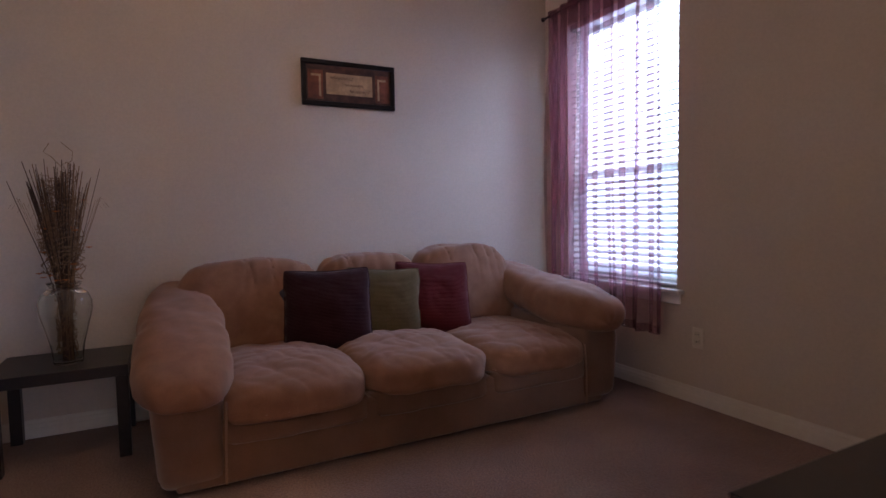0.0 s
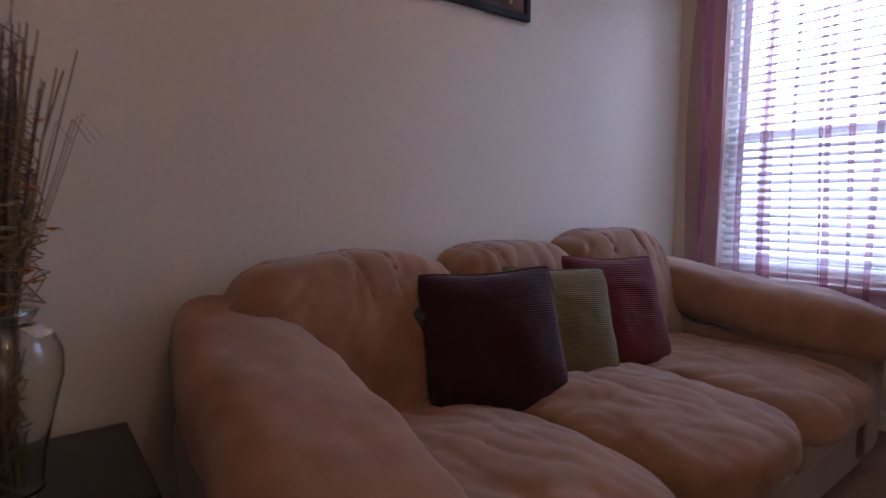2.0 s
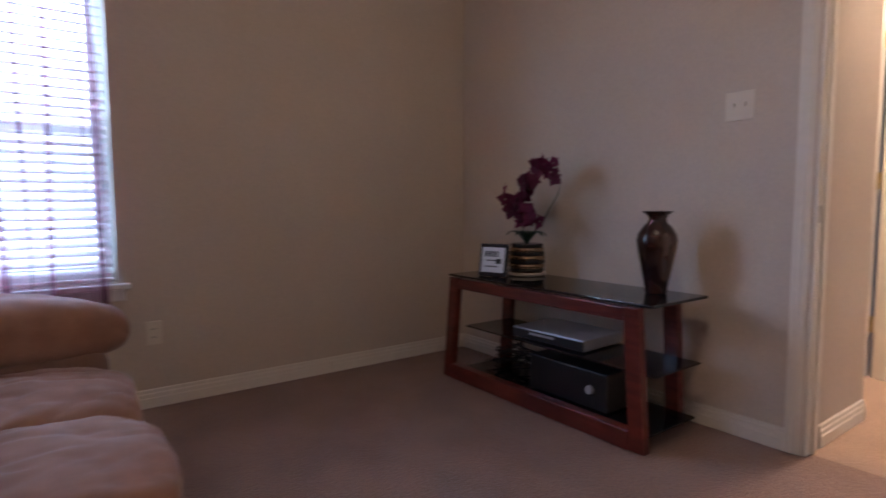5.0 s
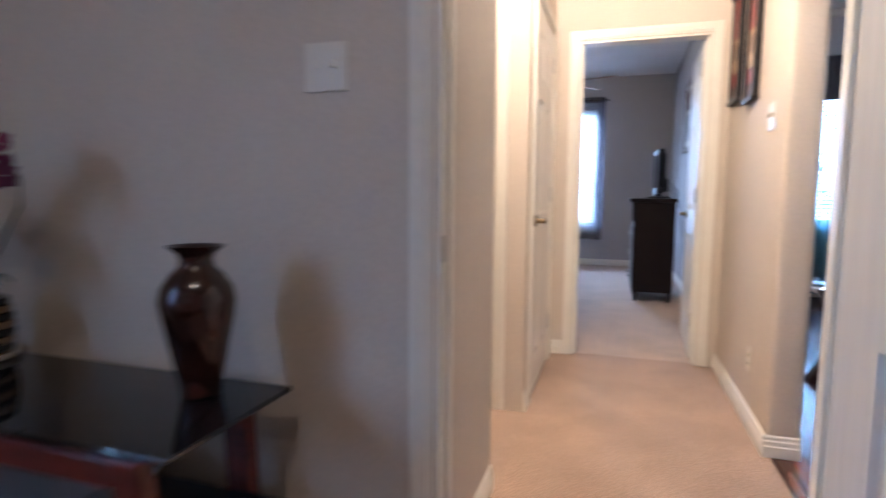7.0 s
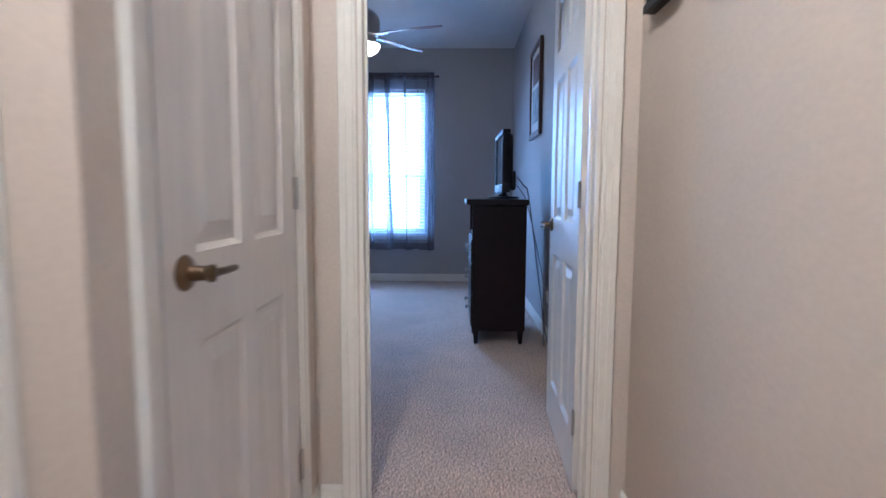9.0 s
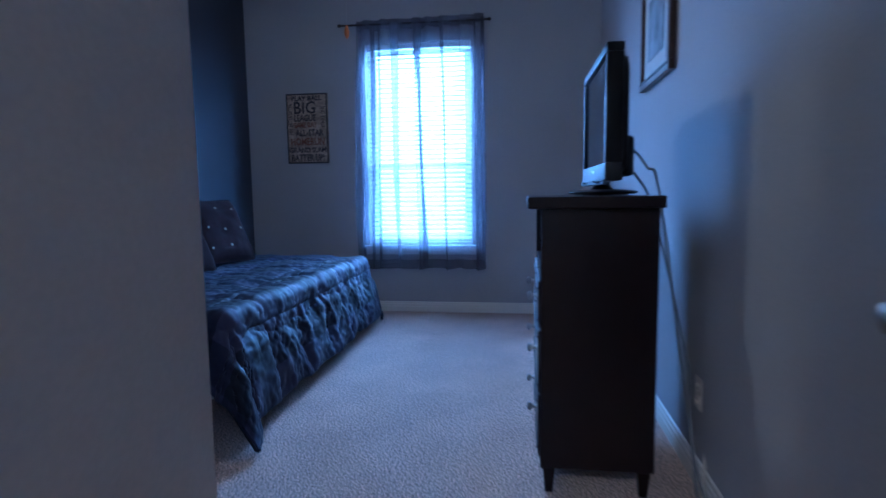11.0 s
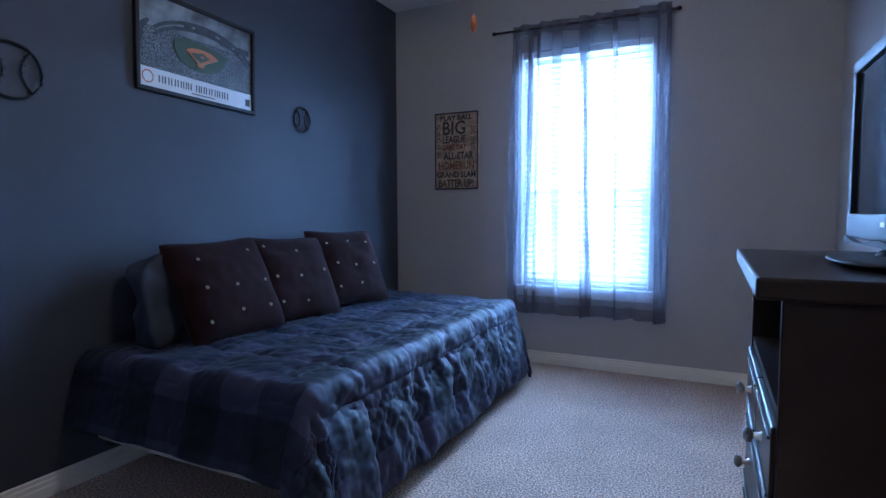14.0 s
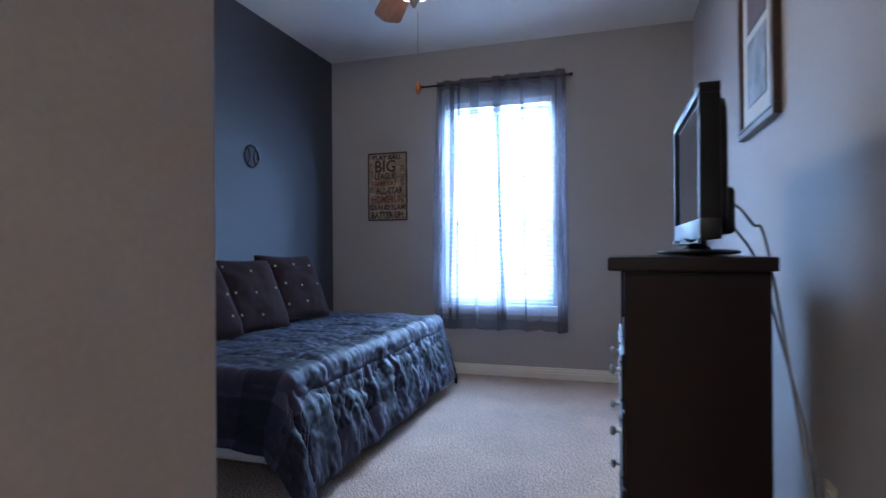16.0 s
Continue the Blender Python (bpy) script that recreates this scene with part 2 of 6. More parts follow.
wall("wall_sofa", "y", AY0 - T, AX0 - .15, AX1 + T, T, M_WALL, label="beige painted wall behind the sofa")
wall("wall_sofa_room_window", "x", AX0 - .15, AY0, AY1 + T, .15, M_WALL, [WA], label="beige painted wall with a window")
wall("wall_television", "y", AY1, AX0, AX1 + T, T, M_WALL, [(*DA, 0, DH)], label="beige painted wall with a doorway to the hall")
wall("wall_sofa_room_side", "x", AX1, AY0, AY1, T, M_WALL, label="plain beige wall closing the sofa room")
wall("wall_hall_west_near", "x", HX0 - T, AY1 + T, -1.82, T, M_WALL, label="cream painted hall wall end")
wall("wall_recess_south", "y", -1.82 - T, -1.5, HX0 - T, T, M_WALL, label="cream painted recess wall")
wall("wall_recess_west", "x", -1.5 - T, -1.82 - T, -.97, T, M_WALL, label="cream painted recess wall")
DR = (-1.09, -.308)
wall("wall_recess_north", "y", -1.08, -1.5, HX0 - T, T, M_WALL, [(*DR, 0, DH)], label="cream painted wall with a white door")
DC = (-.93, -.19)
wall("wall_hall_west", "x", HX0 - T, -1.08, 0, T, M_WALL, [(*DC, 0, DH)], label="cream painted hall wall with a closet door")
wall("wall_hall_end", "y", 0, HX0 - T, BX1 + T, T, M_WALL, [(*DB, 0, DH)], label="cream painted wall round the bedroom doorway")
structure("wall_hall_east", boxed(HX1, HX1 + .125, -1.22, -.001, 0, CEIL, .022, 4), M_WALL, "cream painted hall wall with a rounded end", "wall", 30)
wall("wall_nook_west", "x", -.17 - T, T, BY0, T, M_GREY, label="grey painted wall of the bedroom entry")
wall("wall_bedroom_south", "y", BY0 - T, BX0 - T, -.17 - T, T, M_GREY, label="grey painted bedroom wall")
wall("wall_bedroom_accent", "x", BX0 - T, BY0, BY1, T, M_BLUE, label="slate blue painted accent wall")
wall("wall_bedroom_window", "y", BY1, BX0 - T, BX1 + T, .15, M_GREY, [WB], label="grey painted wall with a window")
wall("wall_bedroom_east", "x", BX1, T, BY1, T, M_GREY, label="grey painted bedroom wall behind the dresser")
wall("wall_nook_face", "y", T, -.17, -.004, .006, M_GREY, z1=CEIL, label="grey painted wall beside the doorway")
wall("wall_nook_face_east", "y", T, .764, BX1, .006, M_GREY, label="grey painted wall beside the doorway")

for nm, r, mt, lb in (("ceiling_sofa_room", (AX0 - .1, AX1 + .1, AY0 - .1, AY1), M_CEIL, "white textured ceiling"),
                      ("ceiling_hall", (-1.7, 1.2, AY1, 0), M_CEIL, "white textured ceiling"),
                      ("ceiling_bedroom", (BX0 - .1, BX1 + .1, 0, BY1 + .1), M_CEIL, "white textured ceiling")):
    structure(nm, boxed(*r, CEIL, CEIL + .1), mt, lb, "ceiling")
structure("floor_sofa_room", boxed(AX0 - .1, AX1 + .1, AY0 - .1, AY1 + .05, -.1, 0), M_CARPET_A, "pinkish tan cut-pile carpet, the room's dimness put into the colour", "carpet")
structure("floor_hall", boxed(-1.6, HX1 + .02, AY1 + .05, .05, -.1, 0), M_CARPET_H, "tan carpet along the hall", "carpet")
structure("floor_bedroom", boxed(BX0 - .1, BX1 + .1, .05, BY1 + .1, -.1, 0), M_CARPET_B, "beige speckled cut-pile carpet, the room's daylight put into the colour", "carpet")


# ---- trim, doors, windows ----
BASE_PROFILE = ((0, 0), (.014, 0), (.014, .045), (.011, .05), (.011, .066), (.007, .072), (.007, .085), (.003, .09), (0, .09))


M_BRASS = mat("pale_brass", (.62, .50, .28), .35, 1.0, grain=.08)


def baseboard(name, a, b, label="white painted stepped baseboard"):
    """A moulded skirting from a to b, its face to the left of that way."""
    a, b = Vector((*a, 0)), Vector((*b, 0))
    d = (b - a).normalized()
    nrm = Vector((-d.y, d.x, 0))
    bm = bmesh.new()
    ends = [[bm.verts.new(p + nrm * u + Vector((0, 0, v + .002))) for u, v in BASE_PROFILE] for p in (a, b)]
    k = len(BASE_PROFILE)
    for i in range(k):
        bm.faces.new((ends[0][i], ends[0][(i + 1) % k], ends[1][(i + 1) % k], ends[1][i]))
    bm.faces.new(ends[0])
    bm.faces.new(ends[1][::-1])
    return structure(name, bm, M_TRIM, label, "baseboard")


CW = .062


def casing(name, lo, hi, top, m, both=True, depth=T):
    """Door trim round an opening from lo to hi along local x; the wall lies from local y 0 to depth."""
    root = tagged(new(name), "white painted moulded door casing and jamb", "door frame", kind="structure")
    root.matrix_basis = m
    faces = ((-1, 0.0), (1, depth)) if both else ((-1, 0.0),)
    for s, y in faces:
        for x0, x1, z0, z1 in ((lo - CW, lo - .004, 0.003, top + CW), (hi + .004, hi + CW, 0.003, top + CW), (lo - .004, hi + .004, top + .004, top + CW)):
            bm = bmesh.new()
            steps = ((0, 1, .010), (.18, .82, .015), (.55, .95, .018))
            wide = x1 - x0 > .2
            for f0, f1, dpt in steps:
                ya, yb = sorted((y + s * .0005, y + s * dpt))
                if wide:
                    box(bm, x0, x1, ya, yb, z0 + (z1 - z0) * f0, z0 + (z1 - z0) * f1, .002, 1)
                else:
                    g0, g1 = (f0, f1) if x0 > lo else (1 - f1, 1 - f0)
                    box(bm, x0 + (x1 - x0) * g0, x0 + (x1 - x0) * g1, ya, yb, z0, z1, .002, 1)
            part("trim", bm, M_TRIM, root)
    e = .002
    for x0, x1, z0, z1 in ((lo + .0005, lo + .014, .003, top - .0145), (hi - .014, hi - .0005, .003, top - .0145), (lo + .0005, hi - .0005, top - .014, top - .0005)):
        part("jamb", boxed(x0, x1, -e, depth + e, z0, z1), M_TRIM, root)
        if x1 - x0 < .2:
            a = x1 if x1 < hi - .1 else x0 - .010
            part("door_stop", boxed(a, a + .010, depth * .40, depth * .55, z0, z1), M_TRIM, root)
    return root


PANELS = ((.12, .34, .20, .80), (.42, .64, .20, .80), (.12, .34, .96, 1.56), (.42, .64, .96, 1.56), (.12, .34, 1.68, 1.90), (.42, .64, 1.68, 1.90))


M_BRONZE = mat("aged_bronze_handle", (.20, .14, .085), .32, 1.0, grain=.06, size=300)


def lever(parent, x, z, y, s, way):
    """A lever handle on the face y, which looks along s; the lever points along way."""
    bm = lathe([(.030, 0), (.031, .004), (.026, .010), (.014, .013), (.012, .040), (.015, .044), (.015, .052), (.009, .055)], 24)
    h = part("handle_rose", bm, M_BRONZE, parent, "aged bronze lever handle", True, pose(x, y, z, -90 * s, 0, 0))
    bm = bmesh.new()
    tube(bm, [(0, s * .046, 0), (way * .02, s * .050, 0), (way * .06, s * .050, -.002), (way * .105, s * .045, -.004)], .008, 10, .8)
    part("lever", bm, M_BRONZE, h, "", True, pose(x, y, z, -90 * s, 0, 0).inverted() @ pose(x, y, z))


def panel_door(name, label, hinge, rz, mirror=False, width=.76, group="white six-panel doors"):
    """A moulded six-panel leaf, hinged at local x 0, reaching to x = width (or -width), 35 mm thick about y 0."""
    root = tagged(new(name), label, "door", group, "structure")
    root.matrix_basis = pose(*hinge, 0, 0, rz)
    s = -1 if mirror else 1
    f = width / .76
    h = 2.015

    def rail(name, x0, x1, z0, z1):
        a, b = sorted((s * x0 * f, s * x1 * f))
        part(name, boxed(a, b, -.0175, .0175, z0, z1), M_DOOR, root)
    for x0, x1 in ((0, .12), (.34, .42), (.64, .76)):
        rail("stile", x0, x1, .012, h)
    for x0, x1 in ((.12, .34), (.42, .64)):
        for z0, z1 in ((.012, .20), (.80, .96), (1.56, 1.68), (1.90, h)):
            rail("rail", x0, x1, z0, z1)
    for x0, x1, z0, z1 in PANELS:
        a, b = sorted((s * x0 * f, s * x1 * f))
        bm = bmesh.new()
        for sd in (-1, 1):
            rings = []
            for ins, dep in ((0, .0165), (.012, .007), (.022, .007), (.050, .0145), (.052, .0150)):
                rings.append([bm.verts.new(v) for v in ((a + ins, sd * dep, z0 + ins), (b - ins, sd * dep, z0 + ins), (b - ins, sd * dep, z1 - ins), (a + ins, sd * dep, z1 - ins))])
            for p, q in zip(rings, rings[1:]):
                for i in range(4):
                    bm.faces.new((p[i], p[(i + 1) % 4], q[(i + 1) % 4], q[i]))
            bm.faces.new(rings[-1])
        part("panel", bm, M_DOOR, root)
    for sd in (-1, 1):
        lever(root, s * (width - .065), .93, sd * .0175, sd, -s)
    part("latch", boxed(*sorted((s * width, s * (width + .002))), -.012, .012, .90, .96), M_CHROME, root)
    for z in (.22, 1.02, 1.80):
        bm = lathe([(.006, 0), (.006, .09)], 10)
        hg = part("hinge", bm, M_CHROME, root, "", True, pose(-s * .004, .021, z))
        part("hinge_leaf", boxed(*sorted((s * .001, s * .03)), -.004, -.0025, 0, .09), M_CHROME, hg)
    return root


casing("door_frame_sofa_room", DA[0], DA[1], DH, pose(0, AY1, 0))
casing("door_frame_bedroom", DB[0], DB[1], DH, pose(0, 0, 0))
casing("door_frame_recess", DR[0], DR[1], DH, pose(0, -1.08, 0))
casing("door_frame_closet", DC[0], DC[1], DH, pose(HX0, 0, 0, 0, 0, 90), both=False)
panel_door("door_sofa_room", "white six-panel door standing wide open into the room", (DA[1] - .012, AY1 - .012, 0), 180 + 102, mirror=False, width=.73)
panel_door("door_bedroom", "white six-panel door standing open into the bedroom", (DB[1] - .012, T + .02, 0), 87.8, width=.73)
panel_door("door_recess", "white six-panel door standing slightly ajar", (DR[1] - .038, -1.085, 0), -5, mirror=True, width=.725)
panel_door("door_closet", "closed white six-panel closet door", (HX0 - .012, DC[1] - .014, 0), -90, width=.71)
sp = tagged(new("strike_plate", mesh_of("strike_plate", boxed(DA[0] + .0142, DA[0] + .0165, AY1 + .008, AY1 + .042, .90, .965, .001, 1), M_CHROME)), "brass-toned strike plate on the door jamb", "strike plate")
sp = tagged(new("strike_plate", mesh_of("strike_plate", boxed(DB[0] + .0142, DB[0] + .0165, .060, .108, .885, .985, .001, 1), M_CHROME)), "dark worn strike plate on the bedroom jamb", "strike plate")

for z in (.26, 1.05, 1.80):
    hg = thing("door_hinge", "brass butt hinge joining the recess door to its jamb", "hinge", (DR[1] - .026, -1.085, z), 0, "brass hinges of the recess door")
    part("hinge_plate", boxed(-.011, .011, -.004, -.0015, 0, .09, .0005, 1), M_BRASS, hg)
    for k in range(5):
        part("knuckle", lathe([(.0055, .018 * k + .001), (.0055, .018 * k + .017)], 10, None, (0, -.007, 0)), M_BRASS, hg, "", True)
baseboard("baseboard_sofa_wall", (AX0, AY0), (AX1, AY0))
baseboard("baseboard_window_wall", (AX0, AY1), (AX0, AY0 + .014))
baseboard("baseboard_television_wall", (DA[0] - CW, AY1), (AX0 + .014, AY1))
baseboard("baseboard_television_wall_east", (AX1, AY1), (DA[1] + CW, AY1))
baseboard("baseboard_hall_near", (HX0, -1.82), (HX0, AY1 + T + .02))
baseboard("baseboard_recess", (-1.5, -1.82), (HX0, -1.82))
baseboard("baseboard_hall_closet", (HX0, DC[0] - CW), (HX0, -1.08))
baseboard("baseboard_hall_end", (HX0, 0), (HX0, DC[1] + CW))
baseboard("baseboard_hall_end_wall", (DB[0] - CW, 0), (HX0 + .014, 0))
baseboard("baseboard_hall_east", (HX1, -1.22), (HX1, 0))
baseboard("baseboard_hall_east_end", (HX1 + .125, -1.22), (HX1 - .014, -1.22))
baseboard("baseboard_nook", (-.17, BY0), (-.17, T + .01))
baseboard("baseboard_bedroom_accent", (BX0, BY1), (BX0, BY0))
baseboard("baseboard_bedroom_window", (BX1, BY1), (BX0 + .014, BY1))
baseboard("baseboard_bedroom_east", (BX1, T + .01), (BX1, BY1 - .014))
baseboard("baseboard_bedroom_south", (BX0, BY0), (-.17, BY0))


M_MESH = sheer("dark_insect_mesh", (.05, .055, .06), .72, tint=(.93, .97, 1.0))


def window(name, m, w, h, label, mid=.40):
    """A sash window; local x runs along the wall, y goes outwards, z from the sill. The room face is y 0."""
    root = tagged(new(name), label, "window", kind="structure")
    root.matrix_basis = m
    part("window_sill", boxed(-.05, w + .05, -.045, .10, -.028, -.002, .006, 2), M_VINYL, root)
    part("apron", boxed(-.03, w + .03, -.016, -.001, -.085, -.030, .003, 1), M_VINYL, root)
    fr = bmesh.new()
    for x0, x1, z0, z1 in ((.001, .035, 0, h - .001), (w - .035, w - .001, 0, h - .001), (.035, w - .035, h - .036, h - .001), (.035, w - .035, .001, .035)):
        box(fr, x0, x1, .085, .145, z0, z1)
    part("window_frame", fr, M_VINYL, root)
    for z0, z1, y in ((.035, h * mid + .02, .095), (h * mid - .02, h - .036, .120)):
        sa = bmesh.new()
        for x0, x1, a, b in ((.035, .07, z0, z1), (w - .07, w - .035, z0, z1), (.07, w - .07, z0, z0 + .04), (.07, w - .07, z1 - .04, z1)):
            box(sa, x0, x1, y, y + .022, a, b)
        sh = part("sash", sa, M_VINYL, root)
        pn = part("pane", boxed(.068, w - .068, y + .009, y + .013, z0 + .038, z1 - .038), M_GLASS, sh)
        pn.visible_shadow = False
    bm = bmesh.new()
    bm.faces.new([bm.verts.new(p) for p in ((.036, .149, .036), (w - .036, .149, .036), (w - .036, .149, h * mid), (.036, .149, h * mid))])
    part("insect_screen", bm, M_MESH, root, "fine dark insect screen")
    return root


def blind(name, m, w, h, tilt, label, n=40):
    root = thing(name, label, "blind")
    root.matrix_basis = m
    part("headrail", boxed(.008, w - .008, .015, .065, h - .048, h - .004, .003, 1), M_SLAT, root)
    part("bottom_rail", boxed(.01, w - .01, .018, .062, .006, .022, .003, 1), M_SLAT, root)
    bm = bmesh.new()
    k = 6
    rows = []
    for i in range(k + 1):
        u = (i / k - .5) * .05
        c = .0035 * (1 - (2 * i / k - 1) ** 2)
        rows.append([(x, u, c + d) for d in (0, .0022) for x in (.012, w - .012)])
    vs = [[bm.verts.new(p) for p in r] for r in rows]
    for a, b in zip(vs, vs[1:]):
        bm.faces.new((a[0], a[1], b[1], b[0]))
        bm.faces.new((a[2], b[2], b[3], a[3]))
        bm.faces.new((a[0], b[0], b[2], a[2]))
        bm.faces.new((a[1], a[3], b[3], b[1]))
    bm.faces.new((vs[0][0], vs[0][2], vs[0][3], vs[0][1]))
    bm.faces.new((vs[-1][0], vs[-1][1], vs[-1][3], vs[-1][2]))
    me = mesh_of("slat", bm, M_SLAT, True)
    for i in range(n):
        ob = new("slat", me)
        ob.parent = root
        z = .035 + (h - .10) * (i + .5) / n
        ob.matrix_basis = pose(0, .04, z, tilt + random.uniform(-1.5, 1.5), 0, 0)
    for x in (.14, w / 2, w - .14):
        for y in (.016, .064):
            part("ladder_cord", tube(bmesh.new(), [(x, y, .02), (x, y, h - .05)], .0012, 5), M_SLAT, root)
    return root


def curtain(name, m, w, z0, z1, material, label, folds=9, amp=.022, gather=.0, seed=1.0, flare=.02, n=150, band=.05, gathers=()):
    """A hanging panel: local x across, y depth, from height z0 to z1, with vertical folds and a hem."""
    root = thing(name, label, "curtain")
    root.matrix_basis = m
    bm = bmesh.new()
    nz = 26
    fold_x = 3.2 * w / (2 * math.pi * folds)
    grid = []
    for j in range(nz + 1):
        v = j / nz
        row = []
        for i in range(n + 1):
            u = i / n
            z = z0 + (z1 - z0) * v
            ph = 2 * math.pi * folds * u + 1.6 * noise.noise(Vector((u * 4, v * 1.2, seed)))
            a = amp * (.55 + .45 * v) * (1 + .7 * noise.noise(Vector((u * 5, 7 + v, seed))))
            y = a * math.sin(ph) + .012 * noise.noise(Vector((u * 3, v * 2.5, seed + 4)))
            x = w * u + flare * (1 - v) * (u - .5) * 2 + fold_x * max(0, .35 + noise.noise(Vector((u * 4.3, v * .5, seed + 2)))) * math.sin(ph) + .02 * (1 - v) * noise.noise(Vector((u * 2.5, v * 2, seed + 9)))
            zz = z + (.008 * math.sin(ph * .5) + .012 * noise.noise(Vector((u * 6, seed, 2)))) * (1 - v) + (.008 * math.sin(ph) if v > .97 else 0)
            row.append(bm.verts.new((x, y, zz)))
        grid.append(row)
    for a, b in zip(grid, grid[1:]):
        for i in range(n):
            bm.faces.new((a[i], a[i + 1], b[i + 1], b[i]))
    edge_rows = [[[v.co.copy() for v in grid[j]] for j in rows] for rows in ((0, 1), (nz - 1, nz))]
    part("cloth", bm, material, root, "", 80)
    # doubled cloth along the hem and the heading
    for nm, (lo, hi) in zip(("hem", "heading"), edge_rows):
        f = min(1.0, band / ((z1 - z0) / nz))
        bm = bmesh.new()
        a, b = (lo, [p.lerp(q, f) for p, q in zip(lo, hi)]) if nm == "hem" else ([q.lerp(p, f) for p, q in zip(lo, hi)], hi)
        va, vb = ([bm.verts.new(p + Vector((0, -.004, 0))) for p in row] for row in (a, b))
        for i in range(n):
            bm.faces.new((va[i], va[i + 1], vb[i + 1], vb[i]))
        part(nm, bm, material, root, "", 80)
    for x0, x1, layers in gathers:
        bm = bmesh.new()
        cols = 2 * layers
        for k in range(cols):
            strip = []
            for j in range(nz + 1):
                v = j / nz
                wob = .012 * noise.noise(Vector((x0 * 9, v * 3, seed)))
                xc = x0 + (x1 - x0) * (1 - v) + wob
                hw = .011 + .006 * noise.noise(Vector((x0 * 5, v * 4, seed + 3)))
                strip.append([bm.verts.new((xc + sx * hw * (1 + .25 * k), .012 + .004 * k, z0 + .004 + (z1 - z0 - .02) * v)) for sx in (-1, 1)])
            for p, q in zip(strip, strip[1:]):
                bm.faces.new((p[0], p[1], q[1], q[0]))
        part("gathered_fold", bm, material, root, "cloth gathered into a darker fold", 80)
    return root


WHA, WHB = WA[3] - WA[2], WB[3] - WB[2]
window("window_1", pose(AX0, WA[0], WA[2], 0, 0, 90), WA[1] - WA[0], WHA, "white vinyl sash window in the sofa room")
window("window_2", pose(WB[0], BY1, WB[2]), WB[1] - WB[0], WHB, "white vinyl sash window in the bedroom")
blind("window_blind", pose(AX0, WA[0], WA[2], 0, 0, 90), WA[1] - WA[0], WHA, 26, "white horizontal slat blind, half open, in the window")
blind("window_blind", pose(WB[0], BY1, WB[2]), WB[1] - WB[0], WHB, 28, "white horizontal slat blind behind sheer curtains")
M_SHEER_A = sheer("plum_voile", (.28, .085, .105), .66, tint=(.97, .92, .97))
M_SHEER_B = sheer("grey_blue_voile", (.23, .225, .26), .48)
curtain("sheer_curtain", pose(AX0 + .09, -5.52, 0, 0, 0, 90), .955, .36, 2.46, M_SHEER_A, "sheer plum voile curtain hanging over the blind", folds=9, amp=.035, seed=2.0, gathers=((.05, .05, 1), (.36, .34, 1), (.60, .62, 1), (.80, .78, 1), (.955, .955, 1)))
for cx, cw, sd, ga in ((-1.04, .56, 6.0, ((.14, .11, 2), (.20, .17, 1), (.03, .03, 1))), (-.505, .55, 13.0, ((-.02, .04, 2), (.53, .53, 1)))):
    curtain("sheer_curtain", pose(cx, BY1 - .09, 0), cw, .40, 2.50, M_SHEER_B, "sheer grey blue voile curtain panel before the blind", folds=4, amp=.045, seed=sd, band=.10, n=90, gathers=ga)
M_ROD = mat("dark_bronze_rod", (.03, .022, .02), .35, .8, grain=.1)


def rod(name, a, b, label):
    root = thing(name, label, "curtain rod", a)
    d = Vector(b) - Vector(a)
    part("pole", tube(bmesh.new(), [(0, 0, 0), d], .009, 12), M_ROD, root, "", True)
    for p in ((0, 0, 0), d):
        bm = bmesh.new()
        bmesh.ops.create_icosphere(bm, subdivisions=2, radius=.016, matrix=Matrix.Translation(p))
        part("finial", bm, M_ROD, root, "", True)
    return root


rod("curtain_rod", (AX0 + .09, -5.57, 2.43), (AX0 + .09, -4.40, 2.43), "dark bronze curtain rod above the window")
rod("curtain_rod", (-1.18, BY1 - .09, 2.47), (.09, BY1 - .09, 2.455), "thin dark curtain rod above the bedroom window")


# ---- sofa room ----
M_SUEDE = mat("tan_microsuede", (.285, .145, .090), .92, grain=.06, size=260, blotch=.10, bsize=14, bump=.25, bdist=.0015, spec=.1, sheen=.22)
# darker copy of the suede: shade on the lower sofa put into the colour
M_SUEDE_SHADE = mat("tan_microsuede_shaded", (.20, .112, .074), .92, grain=.06, size=260, blotch=.10, bsize=5, bump=.25, bdist=.0015, spec=.15, sheen=.5)
M_PIPE = mat("tan_piping", (.33, .20, .14), .9, grain=.08, size=300)


def ribbed(name, color, count, direction="X", depth=.002):
    """Corduroy-like cloth with fine ribs."""
    m = mat(name, color, .95, grain=.14, size=220, blotch=.10, bsize=12, spec=.1, sheen=.12)
    nt = m.node_tree
    w = nt.nodes.new("ShaderNodeTexWave")
    w.bands_direction = direction
    w.inputs["Scale"].default_value, w.inputs["Distortion"].default_value = count, .8
    tc = nt.nodes.new("ShaderNodeTexCoord")
    nt.links.new(tc.outputs["Object"], w.inputs["Vector"])
    b = nt.nodes.new("ShaderNodeBump")
    b.inputs["Strength"].default_value, b.inputs["Distance"].default_value = .45, depth
    nt.links.new(w.outputs["Fac"], b.inputs["Height"])
    nt.links.new(b.outputs[0], nt.nodes["Principled BSDF"].inputs["Normal"])
    return m


M_PLUM = ribbed("dark_plum_chenille", (.040, .013, .018), 44, "Z", .004)
M_OLIVE = ribbed("olive_chenille", (.145, .115, .062), 44, "Z", .003)
M_RED = ribbed("burgundy_corduroy", (.120, .018, .022), 40, "Z", .004)
M_SLATE = ribbed("slate_cotton", (.07, .07, .10), 40, "Z", .001)


